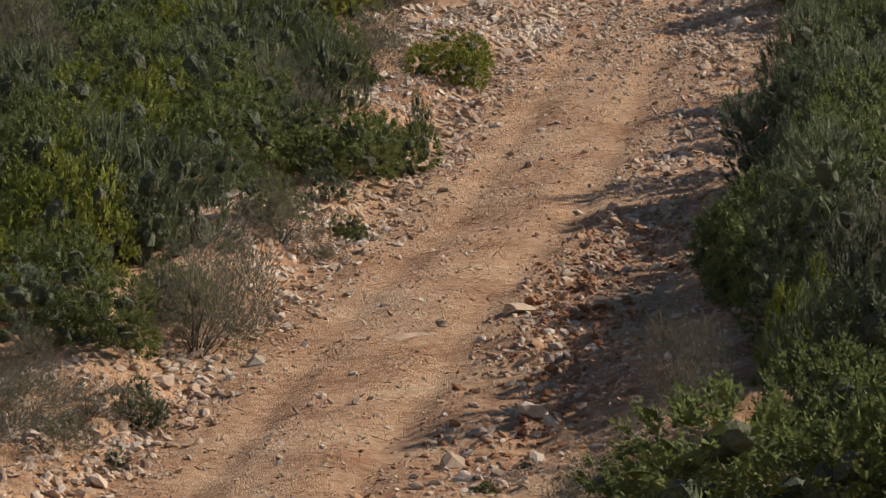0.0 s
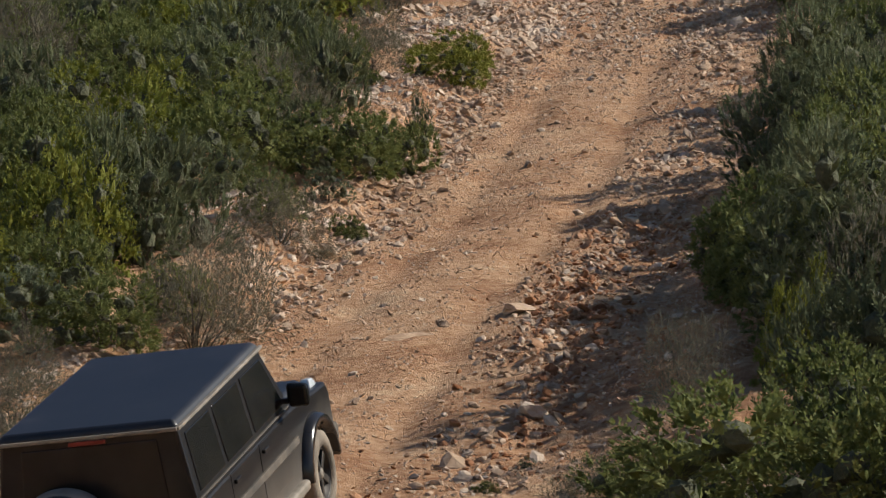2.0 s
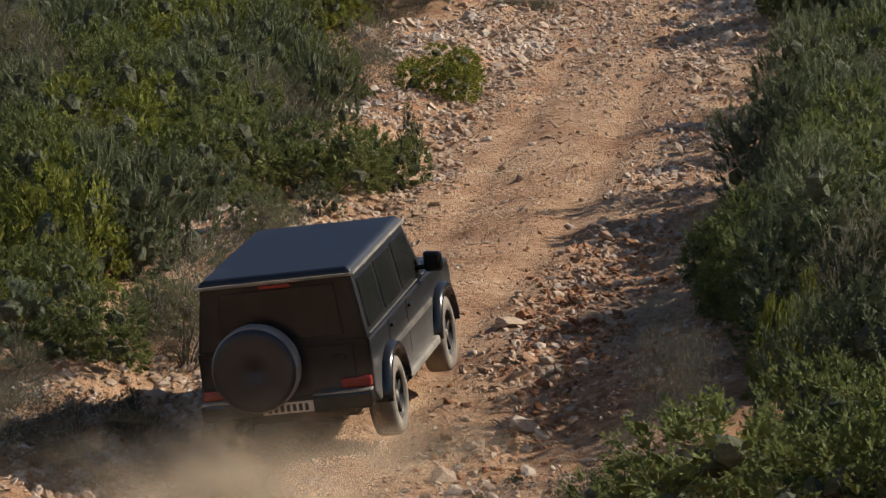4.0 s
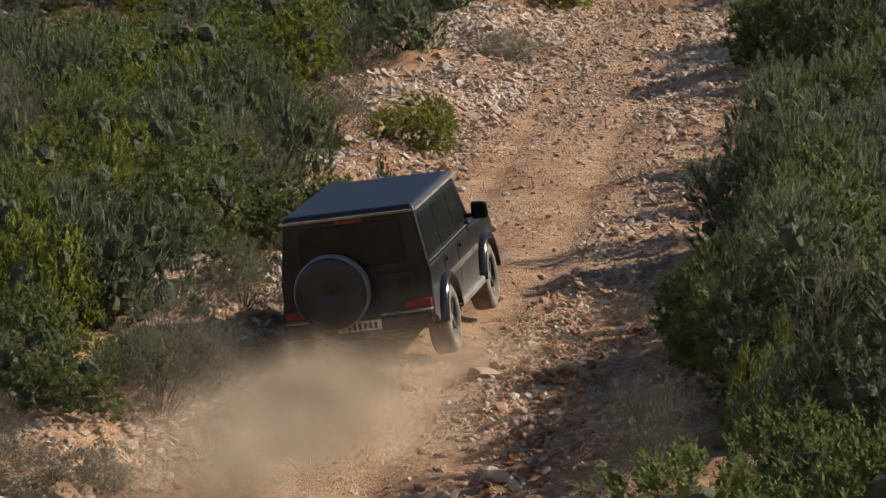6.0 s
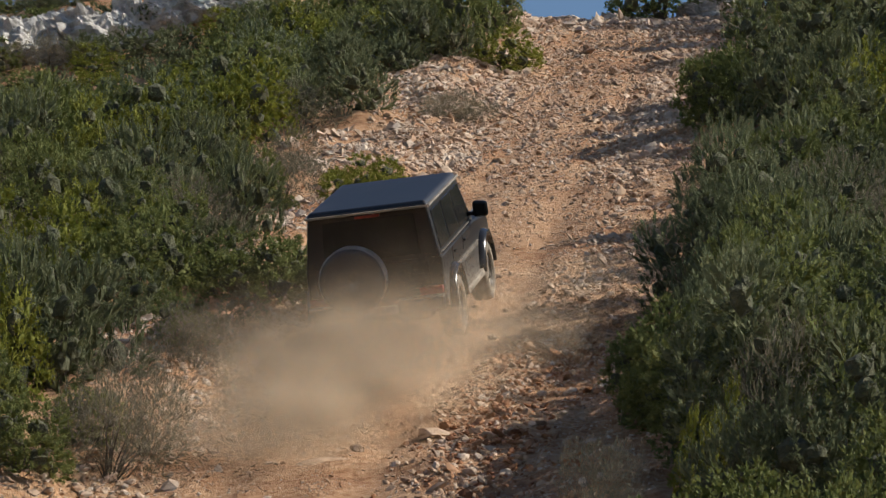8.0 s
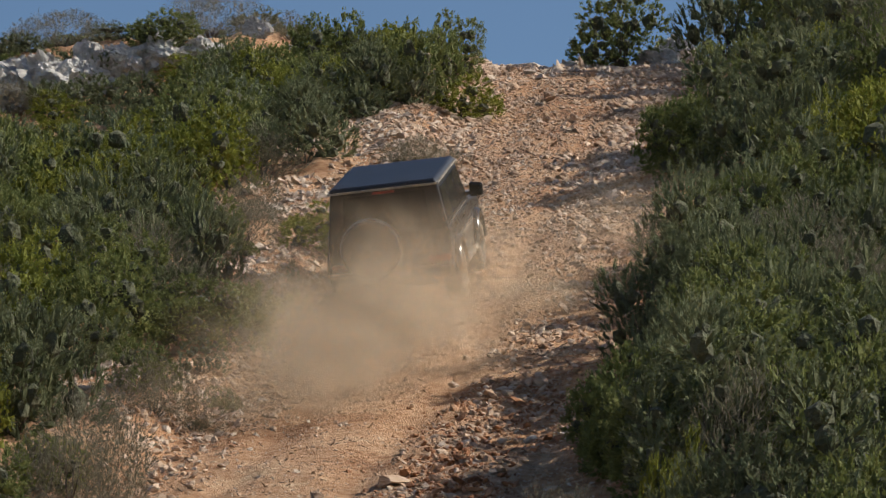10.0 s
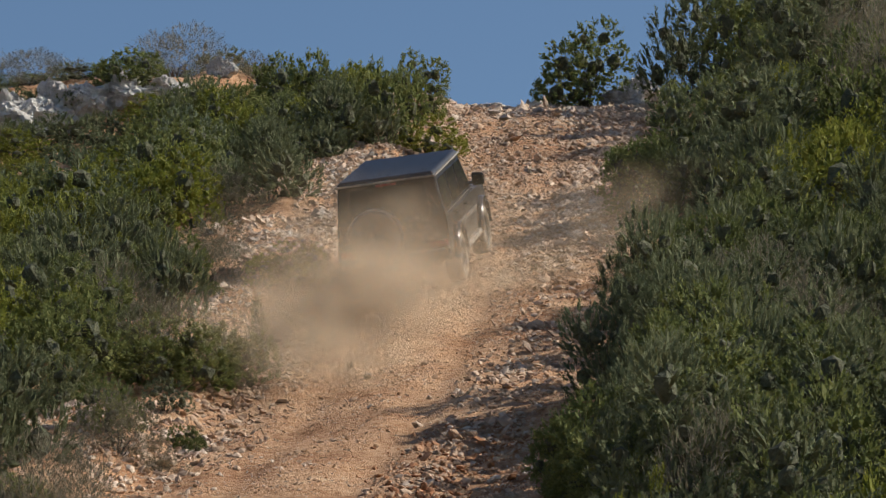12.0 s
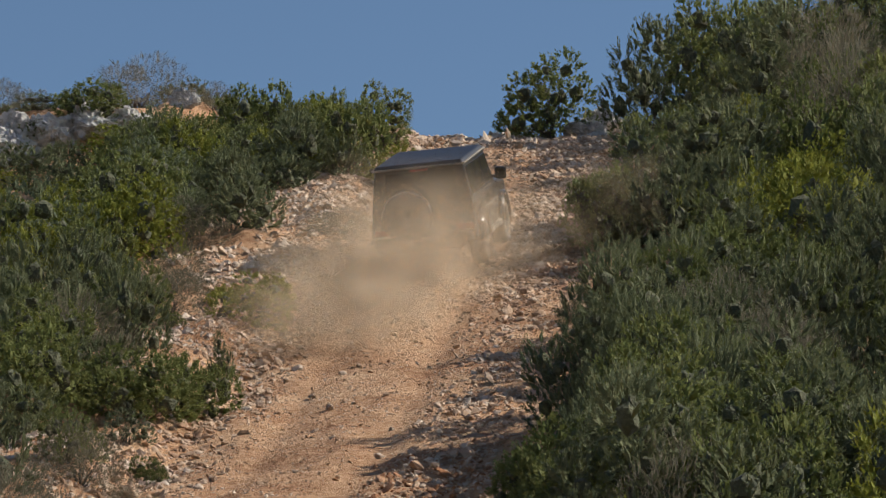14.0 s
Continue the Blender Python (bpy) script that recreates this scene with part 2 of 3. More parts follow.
JUNIPER_WORDS, MASTIC_WORDS, OLIVE_WORDS = "dense dark green juniper shrub with upright feathery sprays", "rounded green mastic shrub with small leaves", "yellow-green leafy shrub with small leaves"
for k in range(4):
    make_shrub("juniper_shrub", JUNIPER_WORDS, JUNIPER, 10 + k, "spray", 240, 15, far=k % 2 == 1)
    make_shrub("mastic_shrub", MASTIC_WORDS, MASTIC, 20 + k, "leaf", 250, 16, far=k % 2 == 1)
    make_shrub("juniper_shrub", "tall " + JUNIPER_WORDS, JUNIPER, 14 + k, "spray", 300, 22, 2.4, far=k % 2 == 1)
for k in range(2):
    make_shrub("mastic_shrub", "tall " + MASTIC_WORDS, MASTIC, 24 + k, "leaf", 300, 22, 2.4, far=k == 1)
    make_shrub("olive_shrub", OLIVE_WORDS, OLIVE, 30 + k, "leaf", 220, 14, far=k == 1)
for k in range(3):
    make_shrub("dry_shrub", "grey-brown dry shrub of thin twigs and sparse leaves", GREY, 40 + k, "twig", 220, 12)
make_shrub("sage_shrub", "low grey-green cushion shrub among stones", SAGE, 50, "cushion", 200, 16)


def plant(kind, x, y, radius, height, rng):
    """A copy of one of the patterns, radius and height in metres, on the ground."""
    kin = [q for q in SPECIES[kind] if (q[2] > 2) == (height / radius > 1.95)] or SPECIES[kind]
    kin = [q for q in kin if q[3] == (y > 74)] or kin
    slot = kin[rng.integers(len(kin))]
    m = pose(x, y, float(ground_height(x, y)) - .06, rng.uniform(-6, 6), rng.uniform(-6, 6), rng.uniform(0, 360)) @ Matrix.Diagonal((radius, radius, height / slot[2], 1))
    if not slot[1]:
        slot[1] = True
        slot[0].matrix_basis = m
        return slot[0]
    return copy_thing(slot[0], m @ Matrix.Diagonal([1 / k for k in slot[0].scale] + [1]))


# kind by first letter, place on the plan, radius, height
LEFT_LOW = [
    ("D", -2.7, 49.8, 0.71, 1.48), ("D", -2.4, 51.3, 0.54, 1.21), ("J", -3.6, 54.4, 0.88, 1.69), ("O", -4.5, 53.3, 0.76, 1.79), ("S", -4.4, 49.3, 0.74, 0.92), ("M", -3.6, 48.7, 0.66, 0.78),
    ("D", -4.4, 47.0, 0.47, 0.76), ("J", -3.1, 46.8, 0.26, 0.58), ("S", -3.2, 44.8, 0.14, 0.3), ("D", -2.0, 55.8, 0.59, 0.83), ("D", -1.5, 55.6, 0.31, 0.41), ("M", -1.2, 57.6, 0.25, 0.39),
    ("S", -1.5, 59.1, 0.33, 0.48), ("M", -2.2, 57.0, 0.42, 0.71), ("M", -3.0, 50.7, 0.41, 0.69), ("D", -3.95, 44.6, .5, .4), ("D", -3.6, 46.5, .4, .45), ("D", -4.3, 45.6, .6, .6), ("S", -3.8, 45.4, .25, .3),
]
LEFT_MID = [
    ("M", -0.7, 62.3, 0.46, 0.85), ("M", -1.4, 61.4, 0.84, 0.99), ("J", -2.0, 61.9, 0.62, 1.0), ("J", -0.3, 64.5, 0.18, 0.96), ("O", 0.1, 69.9, 0.57, 0.78), ("M", -1.1, 68.6, 0.19, 0.27),
    ("D", -1.2, 70.8, 0.66, 0.97), ("J", -1.8, 66.1, 0.7, 1.32), ("M", -2.7, 62.4, 0.74, 1.55), ("O", -3.4, 63.0, 0.75, 1.41), ("D", -4.5, 62.6, 0.7, 1.09), ("J", -5.5, 63.2, 0.87, 1.58),
    ("M", -4.6, 67.7, 0.8, 1.44), ("J", -3.3, 68.7, 0.81, 1.46), ("M", -5.9, 70.8, 0.89, 1.51), ("O", -4.2, 73.3, 0.78, 1.38), ("J", -2.5, 71.9, 0.76, 1.35), ("D", -6.8, 72.7, 0.73, 1.46),
]
LEFT_HIGH = [
    ("D", 2.0, 82.5, 0.67, 0.62), ("O", 2.9, 89.8, 0.84, 1.01), ("M", 2.1, 89.8, 0.85, 1.92), ("M", 2.8, 94.9, 0.6, 1.55), ("J", 1.2, 89.0, 0.84, 1.68), ("J", 0.3, 87.8, 0.88, 1.54),
    ("J", -0.6, 85.7, 0.97, 1.5), ("D", -1.0, 80.6, 0.76, 1.11), ("D", -1.2, 73.2, 0.69, 0.91), ("O", 0.1, 72.3, 0.59, 0.54), ("M", -2.1, 83.1, 0.99, 1.67), ("J", -3.3, 81.2, 1.02, 1.73),
    ("M", -1.7, 90.6, 0.97, 1.59), ("O", -3.2, 89.9, 1.02, 1.69), ("J", -4.4, 84.0, 1.05, 1.68), ("J", -2.9, 95.0, 0.84, 1.31), ("M", -0.8, 95.2, 0.72, 1.08), ("D", -2.5, 101.8, 1.15, 1.41),
    ("D", -5.8, 101.8, 1.09, 1.41), ("S", -4.3, 101.7, 0.77, 0.51), ("D", 1.6, 81.9, 0.56, 0.72), ("D", -0.8, 101.6, 0.45, 0.38),
]
RIGHT_LOW = [
    ("M", 2.8, 37.6, 1.21, 1.53), ("M", 1.9, 39.0, 0.67, 0.87), ("D", 1.4, 40.7, 0.43, 0.5), ("D", 2.3, 43.5, 0.35, 1.02), ("M", 3.8, 39.5, 0.88, 1.47), ("J", 3.8, 42.8, 0.69, 1.38),
    ("O", 3.4, 44.8, 0.31, 1.17), ("D", 4.3, 45.8, 0.8, 1.59), ("M", 3.7, 50.0, 0.81, 1.24), ("J", 4.6, 51.4, 0.83, 1.47), ("M", 3.5, 52.0, 0.36, 0.58), ("J", 4.0, 57.6, 0.61, 1.44),
    ("J", 4.8, 57.3, 0.79, 1.57), ("J", 5.5, 56.8, 0.71, 1.7), ("M", 0.4, 42.5, 0.13, 0.16), ("S", 0.8, 43.6, 0.12, 0.16), ("D", 4.6, 68.9, 0.26, 0.52),
]
RIGHT_HIGH = [
    ("J", 4.9, 66.5, 0.71, 1.41), ("J", 5.8, 64.7, 0.89, 1.62), ("M", 6.7, 65.7, 0.82, 1.65), ("M", 5.7, 77.3, 0.73, 1.36), ("J", 6.7, 75.4, 0.85, 1.51), ("O", 7.6, 75.6, 0.86, 1.43),
    ("M", 5.7, 76.4, 0.53, 1.25), ("J", 6.8, 79.2, 0.85, 1.99), ("M", 6.0, 80.2, 0.55, 1.11), ("M", 6.9, 81.7, 0.87, 1.95), ("J", 7.7, 77.1, 0.97, 2.13), ("O", 8.1, 70.7, 1.16, 2.05),
    ("M", 9.7, 76.8, 1.07, 1.94), ("J", 8.4, 98.5, 0.93, 2.11), ("M", 9.3, 94.7, 1.08, 2.39), ("J", 10.2, 90.9, 1.15, 2.18), ("D", 11.2, 89.6, 1.13, 2.27), ("M", 6.8, 101.4, 0.96, 2.05),
    ("J", 9.5, 101.1, 0.83, 1.92), ("M", 10.9, 100.9, 1.09, 1.54), ("J", 12.3, 100.9, 1.03, 1.54), ("M", 13.7, 100.8, 1.16, 1.67), ("D", 5.0, 69.6, 0.26, 0.52),
]
RIGHT_SHADE = [("J", 4.4, 50.6, .9, 1.6), ("M", 4.4, 53.2, .8, 1.4), ("J", 4.7, 56.0, .9, 1.6), ("J", 4.2, 47.8, .8, 1.6), ("M", 3.6, 49.4, .6, .8), ("M", 3.7, 51.6, .6, .9), ("M", 3.3, 50.9, .5, .8), ("J", 3.6, 50.1, .55, 1.0), ("J", 4.7, 60.0, .8, 1.7), ("M", 5.2, 63.0, .8, 1.6),
               ("J", 4.0, 46.3, .9, 2.1), ("M", 4.7, 47.4, .9, 2.1), ("J", 4.7, 49.2, 1.0, 1.7), ("M", 3.9, 48.3, .75, 1.5), ("J", 5.0, 52.3, .9, 1.7), ("M", 3.6, 46.9, .5, 1.0), ("M", 5.0, 54.6, .9, 1.5), ("J", 5.1, 58.2, .9, 1.5)]
BARE = [(-4.2, 46.4, .9), (-2.2, 57.5, 1.0), (-.6, 68, .9), (.3, 77.5, 1.3), (1.0, 85, 1.5), (-1.2, 75, .8)]   # stony clearings beside the track


def plant_slopes():
    rng = np.random.default_rng(5)
    done = []
    for rows in (LEFT_LOW, LEFT_MID, LEFT_HIGH, RIGHT_LOW, RIGHT_HIGH, RIGHT_SHADE):
        for kind, x, y, r, h in rows:
            tall = 1.15 if x > centre(y) + 2.5 and 43 < y < 62 else ((.66 if x < -2.5 else .88) if x < centre(y) and y > 80 else (1.3 if y > 90 and x > 8 else 1.05))
            x += (.3 if y < 60 else .5 if y < 78 else .65) if x > centre(y) + 2 and y > 52 else 0
            plant(kind, x, y, r * 1.12, h * tall, rng)
            done.append((x, y, r))
    for side in (-1, 1):
        y = 37.0
        while y < 106:
            u = 3.4 if side < 0 else 4.6
            while u < 14:
                r = rng.uniform(.65, 1.15)
                x, yy = float(centre(y)) + side * (u + r * .8), y + rng.uniform(-.7, .7)
                near = any(math.hypot(x - a, (yy - b) * .6) < max(.62 * (c + r * .6), .5) for a, b, c in done)
                bare = any(math.hypot(x - a, yy - b) < c + r * .6 for a, b, c in BARE)
                inside = -.1 * yy - 1.6 < x < .148 * yy + 1.6
                front = side < 0 and u > 9 and 90 < y < 98.5
                if inside and not near and not bare and not (side > 0 and y < 44 and u < 5):
                    kind = "JMODS"[rng.choice(5, p=(.42, .33, .10, .12, .03) if side < 0 else (.52, .36, .05, .06, .01))]
                    plant(kind, x, yy, r, r * rng.uniform(1.25, 1.75) * (.5 if front or side < 0 and yy > 98 else 1.25 if side > 0 else (.7 if x < -2.5 and yy > 80 else 1)), rng)
                    done.append((x, yy, r))
                u += r * rng.uniform(1.3, 1.8)
            y += rng.uniform(1.1, 1.7)


plant_slopes()


# ---- stones ----
def stone_shape(rng, squash=.62, facets="ico"):
    if facets == "ico":
        bm = bmesh.new()
        bmesh.ops.create_icosphere(bm, subdivisions=1, radius=1)
        v = np.array([q.co[:] for q in bm.verts])
        f = [[q.index for q in face.verts] for face in bm.faces]
        bm.free()
    else:
        v = np.array([(1, 0, 0), (0, 1, 0), (-1, 0, 0), (0, -1, 0), (0, 0, 1), (0, 0, -1)]) + rng.normal(size=(6, 3)) * .25
        f = [(0, 1, 4), (1, 2, 4), (2, 3, 4), (3, 0, 4), (1, 0, 5), (2, 1, 5), (3, 2, 5), (0, 3, 5)]
    v = v * rng.uniform(.62, 1.2, (len(v), 1)) * (rng.uniform(.8, 1.4), rng.uniform(.7, 1.1), squash * rng.uniform(.7, 1.2))
    return v, np.array(f)


def scatter(name, label, mat, rng, x, y, size, facets="ico"):
    """Many stones on the ground, half sunk, as one sheet of rubble."""
    shapes = [stone_shape(rng, .62, facets) for _ in range(12)]
    pick = rng.integers(0, 12, len(x))
    vs, fs, base = [], [], 0
    z = ground_height(x, y)
    for k, (v, f) in enumerate(shapes):
        idx = np.nonzero(pick == k)[0]
        if not len(idx):
            continue
        a = rng.uniform(0, 2 * math.pi, len(idx))
        tilt = rng.normal(size=(len(idx), 2)) * .35
        c, s_ = np.cos(a)[:, None], np.sin(a)[:, None]
        px, py, pz = v[None, :, 0], v[None, :, 1], v[None, :, 2]
        qx, qy = px * c - py * s_, px * s_ + py * c
        qz = pz + tilt[:, :1] * qx + tilt[:, 1:] * qy
        sz = size[idx][:, None]
        w = np.stack([x[idx][:, None] + qx * sz, y[idx][:, None] + qy * sz, z[idx][:, None] + (qz + .25) * sz + .31 * qy * sz], -1)
        vs.append(w.reshape(-1, 3))
        fs.append((f[None] + (base + np.arange(len(idx)) * len(v))[:, None, None]).reshape(-1, 3))
        base += len(idx) * len(v)
    ob = mesh_object(name, np.concatenate(vs), np.concatenate(fs), mat)
    return tagged(ob, label, "stones", kind="stuff")


def build_rubble():
    rng = np.random.default_rng(8)
    y = 41 + 64 * rng.uniform(0, 1, 120000) ** .85
    u = rng.uniform(-3.6, 4.2, len(y))
    clump = value_noise(u * 1.3 + 9, y * .7, 7) * .7 + value_noise(u * 4, y * 2.2, 6) * .5
    edge = np.exp(-((u + 2.0) / .65) ** 2) * 1.0 + np.exp(-((u - 1.95) / .75) ** 2) * .95
    want = .19 + edge * .75 + .5 * step(66, 80, y) + .28 * (np.abs(u) > 2.6)
    want = want - .25 * np.exp(-((np.abs(u) - .8) / .3) ** 2) * (1 - step(64, 80, y))
    keep = rng.uniform(0, 1, len(y)) < want * clump * 1.1
    u, y = u[keep], y[keep]
    big = np.exp(-((u + 2.0) / .7) ** 2) + np.exp(-((u - 1.75) / .7) ** 2) * .7 + .4 * step(70, 82, y)
    size = np.exp(rng.normal(size=len(u)) * .45) * (.019 + .015 * big)
    scatter("rubble", "loose pinkish limestone rubble strewn over the dirt track", STONE, rng, (u + centre(y))[size > .042], y[size > .042], np.clip(size[size > .042], .012, .14))
    scatter("fine_rubble", "fine pinkish limestone rubble strewn over the dirt track", STONE, rng, (u + centre(y))[size <= .042], y[size <= .042], np.clip(size[size <= .042], .012, .14), "octa")
    n = 80000
    y = 41 + 50 * rng.uniform(0, 1, n)
    u = rng.uniform(-3.2, 4.2, n)
    keep = rng.uniform(0, 1, n) < value_noise(u * 2, y, 12) * (.62 + .4 * np.minimum(np.abs(u) / 2.6, 1.2))
    u, y = u[keep], y[keep]
    scatter("gravel", "small gravel pressed into the dirt track", STONE, rng, u + centre(y), y, rng.uniform(.007, .019, len(u)) * np.exp(rng.normal(size=len(u)) * .25), "octa")
    n = 3600                                 # the red-brown crumbled bank between the right wheel track and the shrubs
    y = 42.5 + 15 * rng.uniform(0, 1, n) ** 1.1
    u = rng.normal(size=n) * .42 + 1.95 + .3 * np.sin(y * .55)
    keep = rng.uniform(0, 1, n) < value_noise(u * 1.2, y * .5, 15) * 1.5 - .15
    u, y = u[keep], y[keep]
    scatter("red_rubble", "crumbled orange-brown earth and stones along the track", RUSTY, rng, u + centre(y), y, np.clip(np.exp(rng.normal(size=len(u)) * .5) * .024, .012, .10))
    px, py, ps = [], [], []
    for a, b, c in BARE:
        k = int(700 * c * c)
        r, t = np.sqrt(rng.uniform(0, 1, k)) * c * 1.3, rng.uniform(0, 2 * math.pi, k)
        px.append(a + r * np.cos(t)), py.append(b + r * np.sin(t) * 1.5), ps.append(np.exp(rng.normal(size=k) * .5) * .032)
    k = 900                                  # pale stones along the crest
    px.append(rng.uniform(4.5, 11, k)), py.append(rng.uniform(97, 104, k)), ps.append(np.exp(rng.normal(size=k) * .5) * .05)
    scatter("pale_rubble", "pale grey limestone rubble on bare clearings", PALE, rng, np.concatenate(px), np.concatenate(py), np.clip(np.concatenate(ps), .02, .2), "octa")


RUSTY = material("rusty_stone", [(0, (.16, .055, .02)), (.4, (.30, .125, .05)), (.75, (.40, .21, .11)), (1, (.52, .36, .24))], 6, .95, .6, 40, .5, island=.9)
PALE = material("pale_stone", [(0, (.30, .20, .13)), (.4, (.50, .38, .28)), (1, (.66, .57, .47))], 5, .9, .4, 40, .5, island=.8)
build_rubble()


def make_rock(name, label, mat, rng, size, jag, levels=3):
    """One weathered rock of about a metre, cut by flat breaks and pitted."""
    bm = bmesh.new()
    bmesh.ops.create_icosphere(bm, subdivisions=levels, radius=1)
    cuts = [(Vector(rng.normal(size=3)).normalized(), rng.uniform(.45, .85)) for _ in range(14)]
    off = Vector(rng.uniform(0, 50, 3))
    for q in bm.verts:
        co = q.co.copy()
        for n, d in cuts:
            k = co.dot(n)
            if k > d:
                co -= n * (k - d)
        co += co.normalized() * (noise.fractal(co * 2.6 + off, 1.0, 2.0, 4) * jag)
        if jag > .2:
            co += Vector((co.x, co.y, co.z * .6)) * (noise.ridged_multi_fractal(co * 2.2 + off, 1.0, 2.2, 4, 1.0, 2.0) - 1.0) * .16
            co += co.normalized() * (noise.fractal(co * 7 + off, .8, 2.1, 4) * .10 + noise.cell(co * 4 + off) * .05)
        q.co = (co.x * size[0], co.y * size[1], co.z * size[2])
    me = bpy.data.meshes.new(name)
    bm.to_mesh(me)
    bm.free()
    me.materials.append(mat)
    return tagged(new(name, me), label, "rock")


def build_rocks():
    rng = np.random.default_rng(21)
    forms = [make_rock("rock", "angular pinkish limestone rock lying on the track", STONE_ONE, rng, (1, .75, .6), .14, 2) for _ in range(5)]
    used = [False] * 5
    places = [(.95, 63.8, .10), (1.9, 55.6, .09), (2.0, 56.4, .07), (1.75, 54.6, .08), (-.02, 50.6, .11), (-.9, 47.0, .08), (-.75, 47.2, .06), (1.0, 48.9, .09), (.9, 45.6, .22), (.35, 44.9, .12), (4.3, 79.7, .20), (5.0, 88, .2)]
    for _ in range(70):
        y = rng.uniform(43, 98)
        u = rng.choice((-2.1, 1.8)) + rng.normal() * .5 if rng.uniform() < .7 else rng.uniform(-2, 2)
        places.append((float(centre(y)) + u, y, rng.uniform(.05, .12)))
    for x, y, r in places:
        k = int(rng.integers(5))
        m = pose(x, y, float(ground_height(x, y)) + r * .2, rng.uniform(0, 40), rng.uniform(-15, 15), rng.uniform(0, 360)) @ Matrix.Scale(r, 4)
        ob = forms[k] if not used[k] else copy_thing(forms[k], m)
        ob.matrix_basis = m
        used[k] = True
        tagged(ob, group="rocks on the track")
    slab = make_rock("bedrock_ledge", "pale worn limestone ledge across the wheel tracks", PALE_ONE, rng, (.5, .3, .12), .20)
    slab.matrix_basis = pose(-.35, 50.2, float(ground_height(-.35, 50.2)) - .05, 18, -2, 14)
    slab = make_rock("bedrock_ledge", "pale worn limestone ledge across the wheel tracks", PALE_ONE, rng, (.35, .25, .10), .05)
    slab.matrix_basis = pose(.85, 51.2, float(ground_height(.85, 51.2)) + .02, 0, 0, 30)
    ridge = [(-10.6, 97.0, 1.3, .8), (-9.4, 97.4, 1.2, .85), (-8.4, 97.7, 1.1, .8), (-7.5, 98.0, 1.0, .85), (-6.7, 98.3, 1.0, .9), (-5.9, 98.6, 1.0, .9), (-5.1, 98.9, .9, .85), (-4.3, 99.1, .9, .8), (-3.5, 99.2, .8, .6),
             (-2.6, 99.4, .7, .5), (-1.4, 100.6, .35, .3), (-.5, 101.2, .35, .3), (8.2, 103, .5, .7), (7.8, 101.6, .6, .5)]
    for x, y, w, h in ridge:
        ob = make_rock("limestone_outcrop", "jagged grey-white limestone outcrop among shrubs", LIMESTONE, rng, (w, w * .7, h), .22, 5)
        ob.matrix_basis = pose(x, y, float(ground_height(x, y)) + h * .30, 0, 0, rng.uniform(-30, 30))
        tagged(ob, group="limestone outcrops")


STONE_ONE = material("rock_face", [(0, (.24, .14, .09)), (.4, (.42, .30, .21)), (1, (.60, .50, .41))], 6, .9, .5, 25, 1.5, own=.6)
PALE_ONE = material("ledge_face", [(0, (.34, .20, .12)), (.4, (.50, .34, .22)), (1, (.62, .48, .35))], 6, .9, .5, 25, 1.5)
build_rocks()


# ---- the car ----
def part(name, bm, mat, parent, label=""):
    me = bpy.data.meshes.new(name)
    bm.to_mesh(me)
    bm.free()
    me.materials.append(mat)
    ob = new(name, me)
    ob.parent = parent
    return tagged(ob, label) if label else ob


def solid(corners, bevel=.02, segments=2):
    """A block from eight corners: four below, four above, each round the same way."""
    bm = bmesh.new()
    v = [bm.verts.new(c) for c in corners]
    for q in ((3, 2, 1, 0), (4, 5, 6, 7), (0, 1, 5, 4), (1, 2, 6, 5), (2, 3, 7, 6), (3, 0, 4, 7)):
        bm.faces.new([v[k] for k in q])
    if bevel:
        bmesh.ops.bevel(bm, geom=list(bm.edges), offset=bevel, segments=segments, profile=.5, affect="EDGES")
    return bm


def box(lo, hi, bevel=.02):
    (a, b, c), (d, e, f) = lo, hi
    return solid([(a, b, c), (d, b, c), (d, e, c), (a, e, c), (a, b, f), (d, b, f), (d, e, f), (a, e, f)], bevel)


def extruded(outline, x0, x1, bevel=.02):
    """An outline in y and z drawn out along x."""
    bm = bmesh.new()
    left = [bm.verts.new((x0, y, z)) for y, z in outline]
    right = [bm.verts.new((x1, y, z)) for y, z in outline]
    bm.faces.new(left[::-1]), bm.faces.new(right)
    n = len(outline)
    for k in range(n):
        bm.faces.new((left[k], left[(k + 1) % n], right[(k + 1) % n], right[k]))
    bmesh.ops.recalc_face_normals(bm, faces=bm.faces)
    if bevel:
        rim = [e for e in bm.edges if abs(e.verts[0].co.x - e.verts[1].co.x) < 1e-5]
        bmesh.ops.bevel(bm, geom=rim, offset=bevel, segments=2, profile=.5, affect="EDGES")
    return bm


def turned(rings, count=40, axis="x", arc=2 * math.pi, start=0.0, close=True):
    """A body turned round the x axis (or y) from rings of (radius, place along the axis)."""
    bm = bmesh.new()
    whole = arc > 6.28
    steps = count if whole else count + 1
    grid = []
    for k in range(steps):
        a = start + arc * k / count
        grid.append([bm.verts.new((s, r * math.cos(a), r * math.sin(a)) if axis == "x" else (r * math.cos(a), s, r * math.sin(a))) for r, s in rings])
    m = len(rings)
    for k in range(count):
        a, b = grid[k], grid[(k + 1) % steps]
        for j in range(m if close else m - 1):
            bm.faces.new((a[j], a[(j + 1) % m], b[(j + 1) % m], b[j]))
    if not whole and close:
        bm.faces.new(grid[0]), bm.faces.new(grid[-1][::-1])
    bmesh.ops.recalc_face_normals(bm, faces=bm.faces)
    for f in bm.faces:
        f.smooth = True
    return bm


